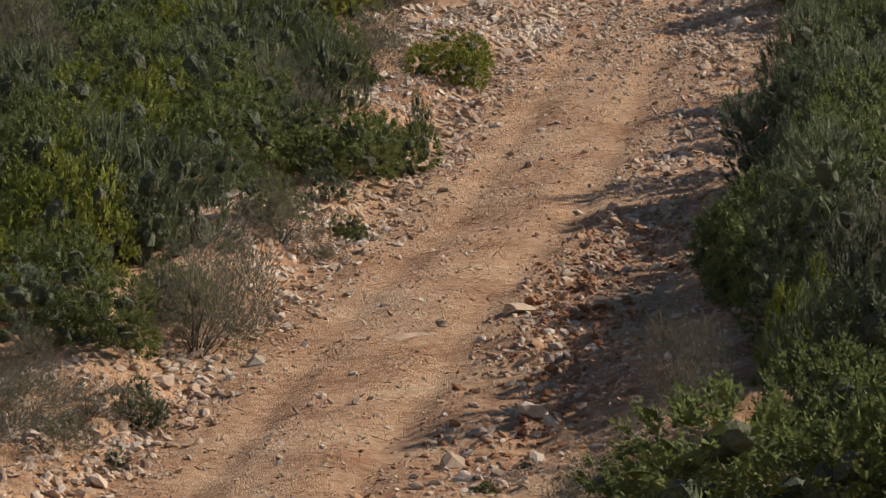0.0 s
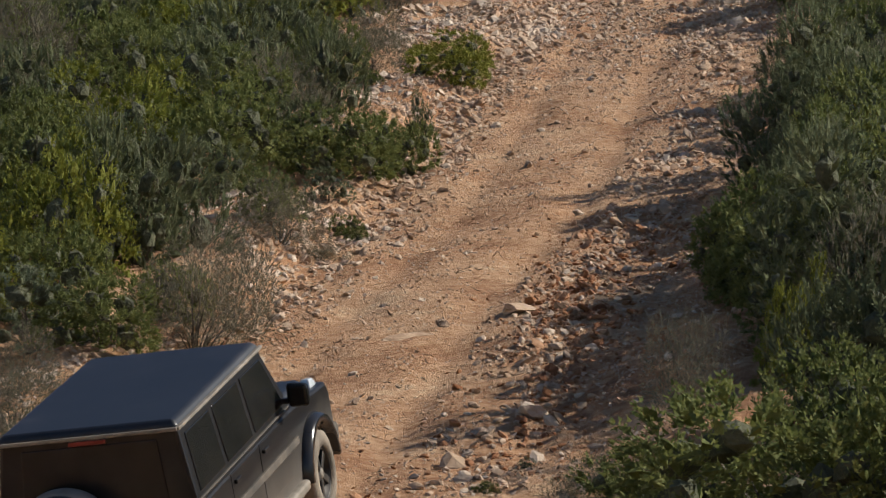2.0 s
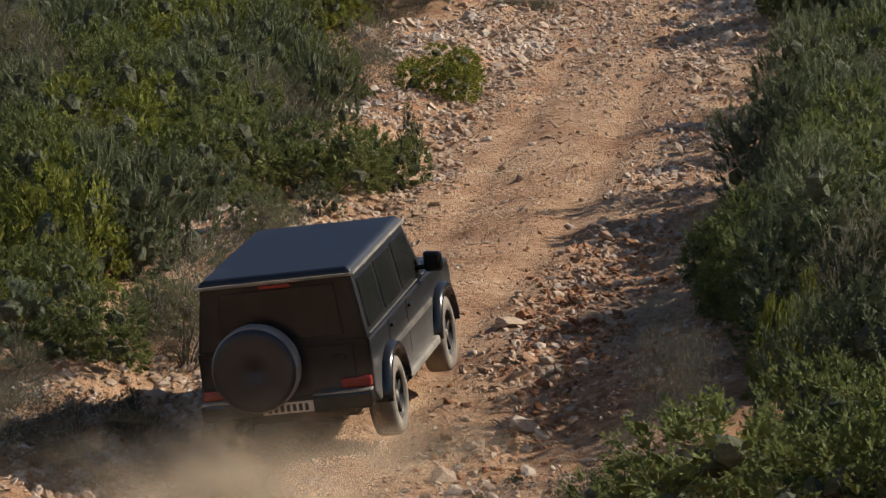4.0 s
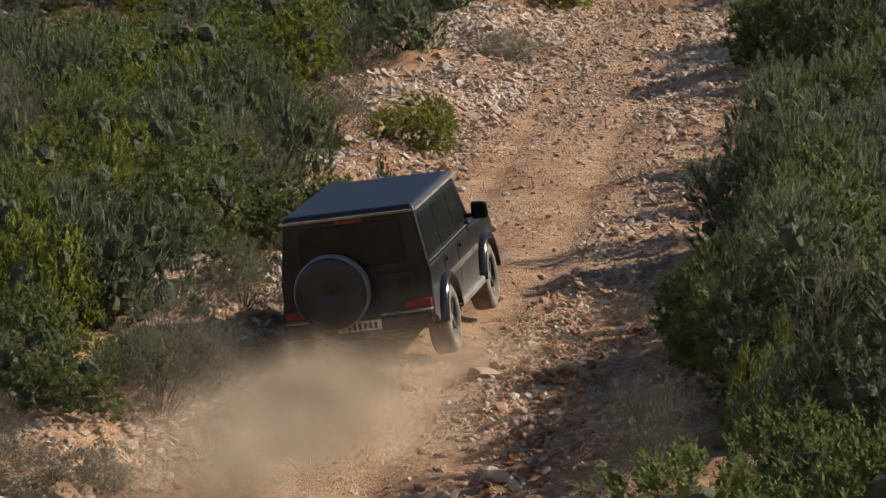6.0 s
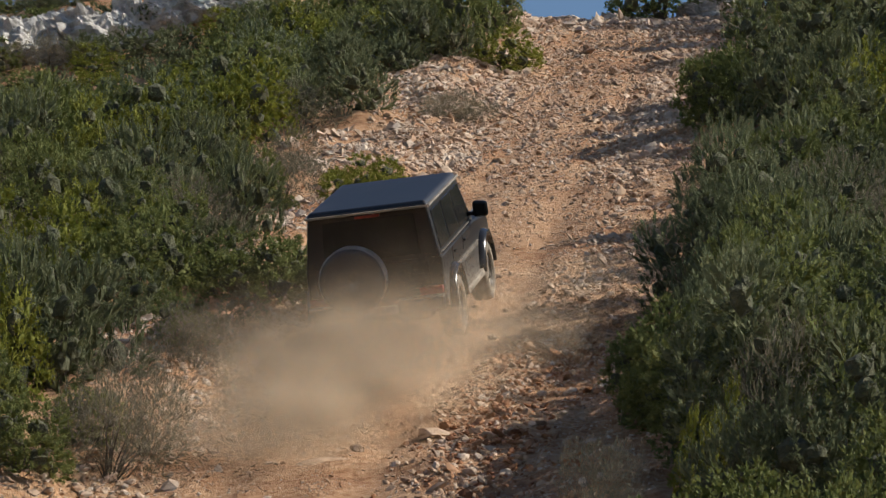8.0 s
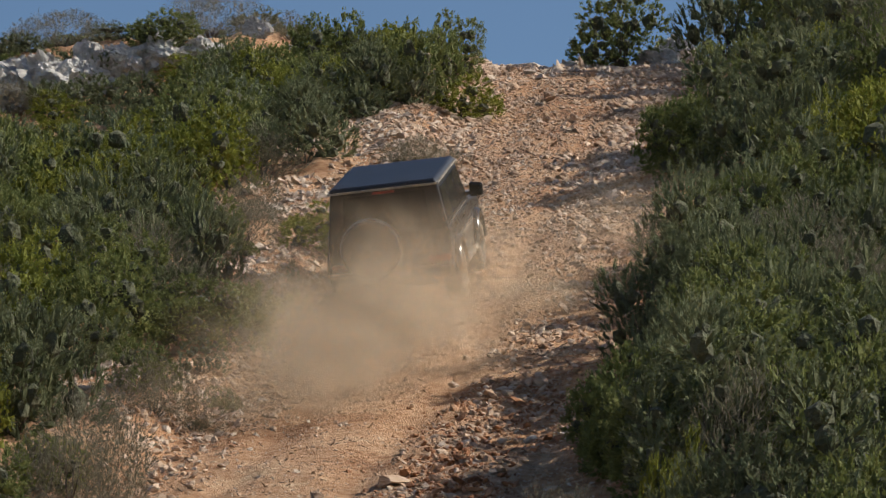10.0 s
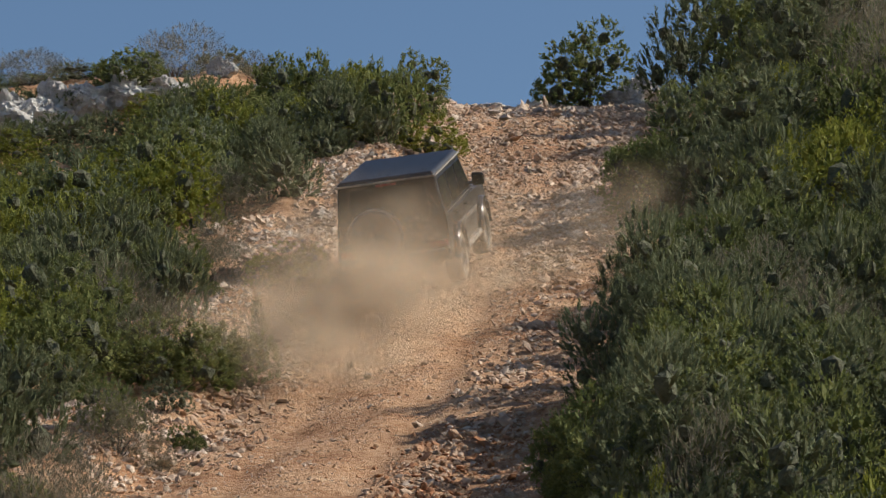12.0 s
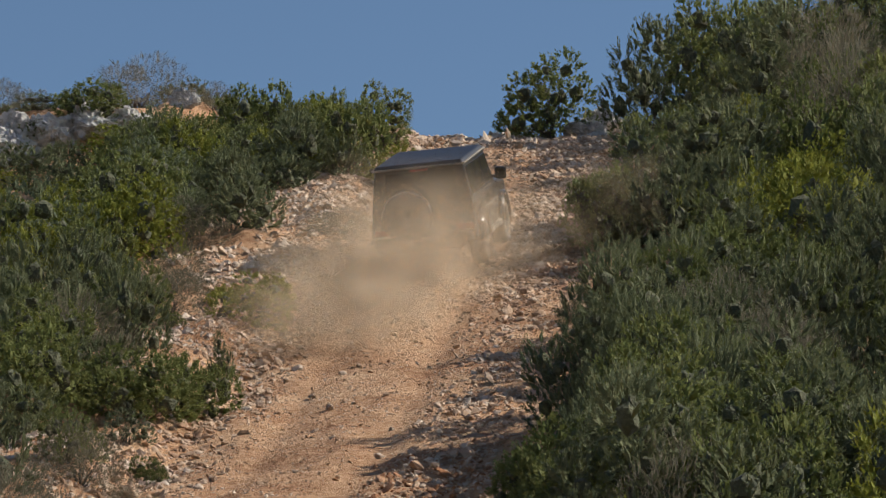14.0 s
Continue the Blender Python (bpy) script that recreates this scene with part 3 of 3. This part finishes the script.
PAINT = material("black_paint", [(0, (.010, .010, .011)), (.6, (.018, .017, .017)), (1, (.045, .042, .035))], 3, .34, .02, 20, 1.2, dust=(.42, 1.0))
GLOSS = material("glossy_black", [(0, (.010, .010, .011)), (1, (.03, .028, .026))], 3, .16, .01, 20, 1.2)
# the black paint again, with the sky's blue reflection mixed into its colour
SKY_TINT_PAINT = material("sky_tint_paint", [(0, (.010, .012, .016)), (.6, (.018, .020, .026)), (1, (.04, .04, .045))], 3, .42, .02, 20, .8)
DUSTY = material("dusty_black", [(0, (.03, .028, .025)), (.5, (.085, .072, .058)), (1, (.20, .165, .125))], 4, .8, .1, 30, 1.2)
RUBBER = material("dusty_rubber", [(0, (.09, .075, .06)), (.5, (.20, .17, .135)), (1, (.32, .27, .21))], 5, .95, .4, 40, 2)
TRIM = material("dusty_trim", [(0, (.10, .09, .075)), (.5, (.24, .21, .17)), (1, (.40, .35, .29))], 6, .6, .1, 30, 2)
ALLOY = material("dark_alloy", [(0, (.03, .03, .03)), (1, (.10, .09, .08))], 8, .45, .05, 30, 2, metal=.6)
SPARE = material("dusty_tread", [(0, (.17, .15, .13)), (.5, (.26, .235, .205)), (1, (.36, .33, .29))], 6, .7, .05, 30, 2)
GLASS = material("tinted_glass", [(0, (.008, .009, .009)), (1, (.022, .021, .019))], 4, .2, 0, 20, 1)
GLASS.node_tree.nodes["Principled BSDF"].inputs["Specular IOR Level"].default_value = .3
RED = material("red_lens", [(0, (.16, .012, .010)), (1, (.28, .03, .025))], 10, .3, .05, 60, 3)
CLEAR = material("clear_lens", [(0, (.45, .5, .55)), (1, (.7, .74, .78))], 10, .15, 0, 60, 3)
PLATE = material("plate_white", [(0, (.42, .40, .36)), (1, (.62, .60, .56))], 10, .6, .05, 60, 3)
INK = material("plate_ink", [(0, (.02, .02, .02)), (1, (.05, .05, .05))], 10, .7, 0, 60, 3)

AXLES, TYRE, HIGH = (0.0, 2.85), .40, 1.87


def arch(y, r):
    """The wheel opening's curve from front to back of the axle at y."""
    return [(y + r * math.cos(a), .40 + r * math.sin(a)) for a in np.linspace(.12, math.pi - .12, 11)]


def make_wheel(car, x, y, side):
    w = .13
    rings = [(.25, -w), (.33, -w * 1.05), (.385, -w * .9), (TYRE, -w * .55), (TYRE, w * .55), (.385, w * .9), (.33, w * 1.05), (.25, w)]
    wheel = part("wheel", turned(rings), RUBBER, car, "tyre caked in pale dust")
    wheel.location = (x, y, TYRE)
    bm = turned([(.25, side * .11), (.235, side * .10), (.22, side * .02), (.05, side * .04), (.05, -side * .02), (.25, -side * .05)], 30)
    part("rim", bm, ALLOY, wheel, "dark alloy rim")
    for k in range(5):
        a = k * 2 * math.pi / 5
        bm = box((-.02, -.035, .05), (.02, .035, .245), .008)
        bmesh.ops.transform(bm, matrix=Matrix.Translation((side * .075, 0, 0)) @ Matrix.Rotation(a, 4, "X"), verts=bm.verts)
        part("spoke", bm, ALLOY, wheel)
    bm = turned([(.055, side * .02), (.055, side * .09), (.03, side * .105), (.004, side * .105), (.004, side * .02)], 16)
    part("hub_cap", bm, TRIM, wheel)
    return wheel


def build_car():
    car = new("off_road_car")
    tagged(car, "dusty black boxy off-road car with spare wheel on its back", "car")
    h = HIGH
    outline = [(-.79, 1.16), (-.81, .62), (-.62, .50)] + arch(0, .47)[::-1] + [(.62, .46), (2.2, .46)] + arch(AXLES[1], .47)[::-1] + [(3.45, .52), (3.62, .60), (3.60, .98), (3.52, 1.08), (2.30, 1.16)]
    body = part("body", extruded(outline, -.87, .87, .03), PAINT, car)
    part("chassis", box((-.62, -.6, .36), (.62, 3.3, .56), .03), DUSTY, car)
    for y in AXLES:
        bm = turned([(.05, -.66), (.05, .66), (.002, .66), (.002, -.66)], 12)
        bmesh.ops.translate(bm, vec=(0, y, TYRE), verts=bm.verts)
        part("axle", bm, DUSTY, car)
    # cabin
    lo, hi = .865, .765
    cab = [(-lo, -.79, 1.14), (lo, -.79, 1.14), (lo, 2.34, 1.14), (-lo, 2.34, 1.14), (-hi, -.74, h - .05), (hi, -.74, h - .05), (hi, 1.90, h - .05), (-hi, 1.90, h - .05)]
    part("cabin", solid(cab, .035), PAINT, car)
    r = hi + .02
    top = [(-r, -.79, h - .055), (r, -.79, h - .055), (r, 1.95, h - .065), (-r, 1.95, h - .065), (-r + .05, -.74, h + .01), (r - .05, -.74, h + .01), (r - .05, 1.89, h + .005), (-r + .05, 1.89, h + .005)]
    part("roof", solid(top, .03, 3), SKY_TINT_PAINT, car, "black roof panel, its colour tinted blue for the reflected sky")
    for sx in (-1, 1):
        part("drip_rail", box((sx * r - .018, -.80, h - .075), (sx * r + .018, 1.95, h - .045), .006), TRIM, car, "pale dusty drip rail")
    part("drip_rail", box((-r, -.825, h - .075), (r, -.79, h - .045), .006), TRIM, car, "pale dusty drip rail")

    def on_side(sx, y0, y1, z0, z1, lean0=0.0, lean1=0.0, out=.012):
        """A panel that lies on the leaning side of the cabin."""
        def x(z):
            return sx * (lo + (hi - lo) * (z - 1.14) / (h - .05 - 1.14) + out)
        c = [(x(z0) - sx * .03, y0, z0), (x(z0), y0, z0), (x(z0), y1, z0), (x(z0) - sx * .03, y1, z0),
             (x(z1) - sx * .03, y0 + lean0, z1), (x(z1), y0 + lean0, z1), (x(z1), y1 + lean1, z1), (x(z1) - sx * .03, y1 + lean1, z1)]
        bm = solid(c, .008)
        bmesh.ops.recalc_face_normals(bm, faces=bm.faces)
        return bm

    for sx in (-1, 1):
        part("rear_window", on_side(sx, -.66, .12, 1.24, h - .14, .04, 0), GLASS, car, "tinted rear side window")
        part("door_window", on_side(sx, .22, 1.04, 1.24, h - .14), GLASS, car, "tinted side window")
        part("door_window", on_side(sx, 1.14, 2.12, 1.24, h - .14, 0, -.30), GLASS, car, "tinted side window")
        part("window_trim", on_side(sx, -.74, 2.22, 1.185, 1.20, out=.018), DUSTY, car)
        for y0, y1 in ((.16, 1.07), (1.11, 2.20)):
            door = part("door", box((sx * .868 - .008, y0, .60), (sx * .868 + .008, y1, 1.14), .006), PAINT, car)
            part("door_handle", box((sx * .89 - .016, y0 + .06, 1.045), (sx * .89 + .016, y0 + .22, 1.08), .008), PAINT, door)
        part("side_strip", box((sx * .885 - .015, .14, .83), (sx * .885 + .015, 2.3, .90), .008), DUSTY, car)
        part("sill", box((sx * .84 - .09, .52, .40), (sx * .84 + .09, 2.34, .50), .03), TRIM, car, "running board covered in pale dust")
        for y in AXLES:
            bm = turned([(.47, -.11), (.47, .10), (.53, .10), (.56, .03), (.56, -.11)], 22, arc=math.pi * .94, start=math.pi * .03)
            bmesh.ops.translate(bm, vec=(sx * .86, y, .40), verts=bm.verts)
            part("wheel_arch", bm, GLOSS, car)
            make_wheel(car, sx * .80, y, sx)
        mirror = part("mirror", solid([(sx * .92, 2.02, 1.22), (sx * 1.12, 2.0, 1.22), (sx * 1.12, 2.10, 1.22), (sx * .92, 2.14, 1.22), (sx * .92, 2.02, 1.44), (sx * 1.12, 2.0, 1.42), (sx * 1.12, 2.10, 1.42), (sx * .92, 2.14, 1.44)], .04, 3), GLASS, car)
        part("mirror_arm", box((min(sx * .85, sx * .94), 2.05, 1.25), (max(sx * .85, sx * .94), 2.10, 1.30), .01), PAINT, mirror)
        lens = solid([(sx * .70, 3.18, 1.10), (sx * .82, 3.18, 1.10), (sx * .82, 3.40, 1.09), (sx * .70, 3.40, 1.09), (sx * .72, 3.24, 1.18), (sx * .80, 3.24, 1.18), (sx * .80, 3.38, 1.16), (sx * .72, 3.38, 1.16)], .012)
        bmesh.ops.recalc_face_normals(lens, faces=lens.faces)
        part("indicator", lens, CLEAR, car, "clear indicator on the front wing")
        part("headlight", turned_lamp(sx), CLEAR, car, "round headlight")
        part("tail_light", box((sx * .70 - .15, -.90, .70), (sx * .70 + .15, -.80, .80), .015), RED, car, "red tail light")
        wiper = box((sx * .35 - .25, 2.34, 1.20), (sx * .35 + .2, 2.36, 1.215), .004)
        part("wiper", wiper, GLASS, car)
    glass = solid([(-.76, 2.30, 1.20), (.76, 2.30, 1.20), (.76, 2.345, 1.20), (-.76, 2.345, 1.20), (-.70, 1.90, h - .12), (.70, 1.90, h - .12), (.70, 1.945, h - .12), (-.70, 1.945, h - .12)], .008)
    part("windscreen", glass, GLASS, car, "raked flat windscreen")
    part("bonnet", solid([(-.74, 2.36, 1.10), (.74, 2.36, 1.10), (.70, 3.56, 1.02), (-.70, 3.56, 1.02), (-.68, 2.38, 1.19), (.68, 2.38, 1.19), (.62, 3.50, 1.13), (-.62, 3.50, 1.13)], .03), SKY_TINT_PAINT, car)
    part("grille", box((-.46, 3.59, .72), (.46, 3.64, 1.0), .015), DUSTY, car)
    part("front_bumper", box((-.86, 3.55, .46), (.86, 3.78, .66), .04), DUSTY, car)
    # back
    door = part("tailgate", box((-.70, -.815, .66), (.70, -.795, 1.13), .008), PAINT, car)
    part("rear_screen", solid([(-.62, -.795, 1.22), (.62, -.795, 1.22), (.62, -.755, 1.22), (-.62, -.755, 1.22), (-.58, -.765, h - .14), (.58, -.765, h - .14), (.58, -.725, h - .14), (-.58, -.725, h - .14)], .008), GLASS, car, "tinted rear screen")
    part("brake_light", box((-.16, -.80, h - .125), (.16, -.765, h - .09), .006), RED, car, "narrow red high brake light")
    part("tailgate_handle", box((.48, -.84, .98), (.62, -.81, 1.03), .008), PAINT, door)
    for z in (.76, 1.05):
        part("hinge", box((-.74, -.84, z), (-.60, -.81, z + .07), .01), PAINT, door)
    rings = [(.30, -1.08), (.40, -1.085), (.425, -1.07), (.435, -1.04), (.435, -.90), (.425, -.86), (.38, -.835), (.30, -.835)]
    bm = turned(rings, 48, "y")
    bmesh.ops.translate(bm, vec=(-.25, 0, 1.00), verts=bm.verts)
    spare = part("spare_wheel", bm, SPARE, car, "spare tyre with a dusty tread")
    bm = turned([(.002, -1.112), (.20, -1.112), (.36, -1.108), (.412, -1.095), (.418, -1.075), (.30, -.90), (.002, -.90)], 48, "y")
    bmesh.ops.translate(bm, vec=(-.25, 0, 1.00), verts=bm.verts)
    part("cover", bm, SKY_TINT_PAINT, spare, "black cover disc")
    for sx in (-1, 1):
        part("rear_bumper", box((min(sx * .26, sx * .86), -.98, .50), (max(sx * .26, sx * .86), -.80, .675), .03), GLOSS, car)
        part("bumper_top", box((min(sx * .27, sx * .86), -.985, .672), (max(sx * .27, sx * .86), -.86, .695), .006), TRIM, car, "pale scuffed bumper edge")
    plate = part("number_plate", box((-.26, -.95, .52), (.26, -.93, .63), .006), PLATE, car, "dusty white number plate")
    for k in range(7):
        x = -.20 + k * .062
        part("character_bar", box((x, -.957, .54), (x + .036, -.949, .61), .002), INK, plate)
    bm = turned([(.035, -.2), (.035, .12), (.028, .12), (.028, -.2)], 14, "y")
    bmesh.ops.translate(bm, vec=(-.5, -.75, .40), verts=bm.verts)
    part("exhaust", bm, TRIM, car)
    return car


def turned_lamp(sx):
    bm = turned([(.002, 3.66), (.08, 3.655), (.10, 3.62), (.10, 3.58), (.002, 3.58)], 24, "y")
    bmesh.ops.translate(bm, vec=(sx * .60, 0, .86), verts=bm.verts)
    return bm


CAR = build_car()


# ---- dust ----
def dust_material(name, dense):
    """Thin airborne dust: each wisp is dense in its middle, ragged by noise and fades to nothing at its rim."""
    m = bpy.data.materials.new(name)
    m.use_nodes = True
    n, l = m.node_tree.nodes, m.node_tree.links
    n.remove(n["Principled BSDF"])
    uv = n.new("ShaderNodeUVMap")
    uv.uv_map = "wisp"
    away = n.new("ShaderNodeVectorMath")
    away.operation = "LENGTH"
    l.new(uv.outputs[0], away.inputs[0])
    fall = n.new("ShaderNodeMapRange")
    fall.interpolation_type = "SMOOTHERSTEP"
    for key, value in (("From Min", 1.0), ("From Max", 0.0), ("To Min", 0.0), ("To Max", 1.0)):
        fall.inputs[key].default_value = value
    l.new(away.outputs["Value"], fall.inputs["Value"])
    cloud, ragged = n.new("ShaderNodeTexNoise"), n.new("ShaderNodeMapRange")
    cloud.inputs["Scale"].default_value, cloud.inputs["Detail"].default_value = 1.3, 4
    l.new(n.new("ShaderNodeTexCoord").outputs["Object"], cloud.inputs["Vector"])
    ragged.inputs["From Min"].default_value, ragged.inputs["From Max"].default_value = .18, .80
    l.new(cloud.outputs["Fac"], ragged.inputs["Value"])
    thick = n.new("ShaderNodeMath")
    thick.operation = "MULTIPLY"
    l.new(fall.outputs[0], thick.inputs[0]), l.new(ragged.outputs[0], thick.inputs[1])
    share = n.new("ShaderNodeMath")
    share.operation = "MULTIPLY"
    l.new(thick.outputs[0], share.inputs[0])
    share.inputs[1].default_value = dense
    front, through_light, body, mix = n.new("ShaderNodeBsdfDiffuse"), n.new("ShaderNodeBsdfTranslucent"), n.new("ShaderNodeMixShader"), n.new("ShaderNodeMixShader")
    front.inputs["Color"].default_value = through_light.inputs["Color"].default_value = (.84, .675, .50, 1)
    # fine grains scatter alike on every side, so a wisp is lit as the cloud is and not as a sheet
    level = n.new("ShaderNodeCombineXYZ")
    level.inputs[0].default_value, level.inputs[2].default_value = .5, .87
    l.new(level.outputs[0], front.inputs["Normal"]), l.new(level.outputs[0], through_light.inputs["Normal"])
    l.new(front.outputs[0], body.inputs[1]), l.new(through_light.outputs[0], body.inputs[2])
    l.new(share.outputs[0], mix.inputs[0])
    l.new(n.new("ShaderNodeBsdfTransparent").outputs[0], mix.inputs[1]), l.new(body.outputs[0], mix.inputs[2])
    l.new(mix.outputs[0], n["Material Output"].inputs["Surface"])
    return m


DUST, HAZE = dust_material("road_dust", .085), dust_material("dust_haze", .06)


def make_puff(seed, mat, wisps=14):
    """A cloud of curved, soft-edged wisps of dust turned every way."""
    rng = np.random.default_rng(seed)
    ticks = np.linspace(-1, 1, 7)
    gx, gy = np.meshgrid(ticks, ticks)
    gx, gy = gx.ravel(), gy.ravel()
    k = (np.arange(6)[:, None] * 7 + np.arange(6)[None]).ravel()
    quads = np.stack([k, k + 1, k + 8, k + 7], 1)
    vs, fs, uvs = [], [], []
    for w in range(wisps):
        size = rng.uniform(.75, 1.25)
        bulge = .06 * (1 - gx * gx - gy * gy) + .04 * np.sin(gx * 3 + w) * np.cos(gy * 2.5 + w)
        v = np.stack([gx, gy, bulge], 1) * size
        turn = np.array(Euler((rng.uniform(.6, 1.9), rng.uniform(-.5, .5), rng.uniform(0, 6.28))).to_matrix())
        v = (v @ turn.T) * (1, 1, .75) + rng.normal(size=3) * (.40, .55, .20)
        vs.append(v)
        fs.append(quads + w * 49)
        uvs.append(np.stack([gx, gy], 1))
    ob = mesh_object("dust_puff", np.concatenate(vs), np.concatenate(fs), mat, True)
    flat = np.concatenate(uvs)
    layer = ob.data.uv_layers.new(name="wisp")
    for loop in ob.data.loops:
        layer.data[loop.index].uv = flat[loop.vertex_index]
    return ob


PUFFS = [make_puff(60 + k, DUST) for k in range(5)] + [make_puff(70 + k, HAZE) for k in range(3)]
scene.cycles.transparent_max_bounces = 200


# ---- motion ----
DRIVE = [  # seconds, place of the rear axle on the plan, heading to the right, added nose-up and left-down lean, degrees
    (0, -4.0, 32.2, 12.5, 2.5, 3), (.8, -3.35, 34.9, 12.5, 2.5, 3), (1.5, -2.81, 37.0, 12.5, 2.7, 3), (2, -2.47, 38.6, 13, 3.1, 3), (2.5, -2.17, 40.4, 13.5, 3, 3),
    (5, -.52, 49.4, 9, 1.4, 2.8), (6.5, -.19, 54.5, 11, .4, 2.9), (7.5, .26, 57.0, 9.5, .8, 2.9), (8, .48, 58.1, 9.3, .9, 2.9),
    (11, 1.61, 68.7, 6.5, .3, 2.4), (12, 2.0, 71.2, 10.5, 1.5, 4), (12.5, 2.24, 72.6, 12.5, 1.9, 4.6), (13.2, 2.65, 75.1, 13.5, 1.6, 4), (14, 3.27, 77.5, 10.5, .6, 1.5),
]


def drive(t):
    table = np.array(DRIVE)
    return [float(np.interp(t, table[:, 0], table[:, k])) for k in range(1, 6)]


def car_pose(t):
    x, y, heading, nose, lean = drive(t)
    a = radians(heading)
    f2, r2 = np.array((math.sin(a), math.cos(a))), np.array((math.cos(a), -math.sin(a)))

    def at(side, ahead):
        q = np.array((x, y)) + r2 * side + f2 * ahead
        return float(smooth_ground(q[0], q[1]))
    rl, rr, fl, fr = at(-.8, 0), at(.8, 0), at(-.8, 2.85), at(.8, 2.85)
    z = (rl + rr) / 2
    ahead = Vector((*(f2 * 2.85), (fl + fr) / 2 - z)).normalized()
    right = Vector((*(r2 * 1.6), (rr - rl + fr - fl) / 2))
    right = (right - ahead * right.dot(ahead)).normalized()
    up = right.cross(ahead)
    m = Matrix((right, ahead, up)).transposed().to_4x4()
    return Matrix.Translation((x, y, z)) @ m @ pose(0, 0, 0, nose, -lean, 0)


def motions():
    times = [k * .25 for k in range(57)]
    rng = np.random.default_rng(77)
    jolt = rng.normal(size=(57, 3)) * (.35, .45, .012)
    walk(CAR, [(t, Matrix.Translation((0, 0, j[2])) @ car_pose(t) @ pose(0, 0, 0, j[0], j[1], 0)) for t, j in zip(times, jolt)])
    run = [0.0]
    spins = [k * .1 for k in range(141)]
    for a, b in zip(spins, spins[1:]):
        run.append(run[-1] + math.dist(drive(a)[:2], drive(b)[:2]) / TYRE * 57.3 * 1.12)
    for wheel in [o for o in CAR.children if o.name.split(".")[0] == "wheel"]:
        x, y, z = wheel.location
        walk(wheel, [(t, pose(x, y, z, -a)) for t, a in zip(spins, run)])
    # each puff hangs behind the car, drifts to its side and rolls over slowly
    # each: pattern, metres behind the rear axle, metres to its side, height at the start and at the end, size
    clouds = [(0, .4, 1.3, .0, .1, .36), (1, -.4, 1.6, -.1, .1, .40), (2, 1.0, 1.1, .0, .15, .50), (3, .2, 2.0, -.15, .15, .50), (4, 1.1, -1.0, .05, .2, .55), (1, 1.4, 1.9, -.1, .2, .6),
              (2, 1.5, -1.5, .30, .4, .55), (3, 2.2, -1.9, .25, .4, .6), (0, 1.2, .55, .12, .2, .4), (4, 3.0, -1.4, .2, .4, .7), (0, .7, 1.5, .10, .2, .42), (5, 1.3, -.9, .25, .5, .7), (6, 1.6, -.4, .2, .6, .8), (7, 1.9, -1.1, .15, .6, .9), (5, -1.0, 2.4, -.6, .7, 1.2), (6, .5, 3.0, -.7, .8, 1.3), (7, -2.5, 2.8, -.8, .8, 1.2), (6, 1.5, 2.4, -.7, .6, 1.2)]
    for k in range(34):
        far = (k + .5) / 34
        clouds.append((k % 5, 1.7 + 6.4 * far, rng.normal() * .5 + .65 * math.sin(k * 2.4) + .2 - .35 * far, -.22 + .15 * rng.uniform() + .12 * far, .28 + .35 * rng.uniform(), .70 + .35 * rng.uniform() + .15 * far))
    for k in range(18):
        far = (k + .5) / 18
        clouds.append((5 + k % 3, .4 + 6.0 * far, rng.normal() * .6 + .15, -.35, .85 + .55 * rng.uniform(), 1.15 + .4 * rng.uniform()))
    used = set()
    for kind, lag, side, low, high, size in clouds:
        base = PUFFS[kind]
        ob = base if kind not in used else new("dust_puff", base.data)
        used.add(kind)
        tagged(ob, "thin tan cloud of dust thrown up behind the car", "dust", "dust behind the car", "stuff")
        ob.scale = (size, size, size * .8)
        ph = rng.uniform(0, 6.28, 3)
        rows = []
        for j in range(29):
            t = j * .5
            x, y, heading, nose, lean = drive(t)
            a = radians(heading)
            grown = float(np.interp(t, (0, 2.7, 5, 8, 10.5, 14), (.7, .7, .88, 1.0, 1.3, 1.4)))
            back = (lag if lag < 1 else 1 + (lag - 1) * grown) + .2 * math.sin(t * 1.1 + ph[0])
            s = side * (.6 + .4 * grown) + .18 * math.sin(t * .9 + ph[1])
            px, py = x - math.sin(a) * back + math.cos(a) * s, y - math.cos(a) * back - math.sin(a) * s
            z = float(smooth_ground(px, py)) + low + (high - low) * float(step(3.5, 11.5, t)) + .06 * math.sin(t * 1.4 + ph[2])
            rows.append((t, pose(px, py, z, 8 * math.sin(t + ph[0]), 8 * math.sin(t * .8 + ph[1]), ph[2] * 57 + t * 9)))
        walk(ob, rows)


motions()
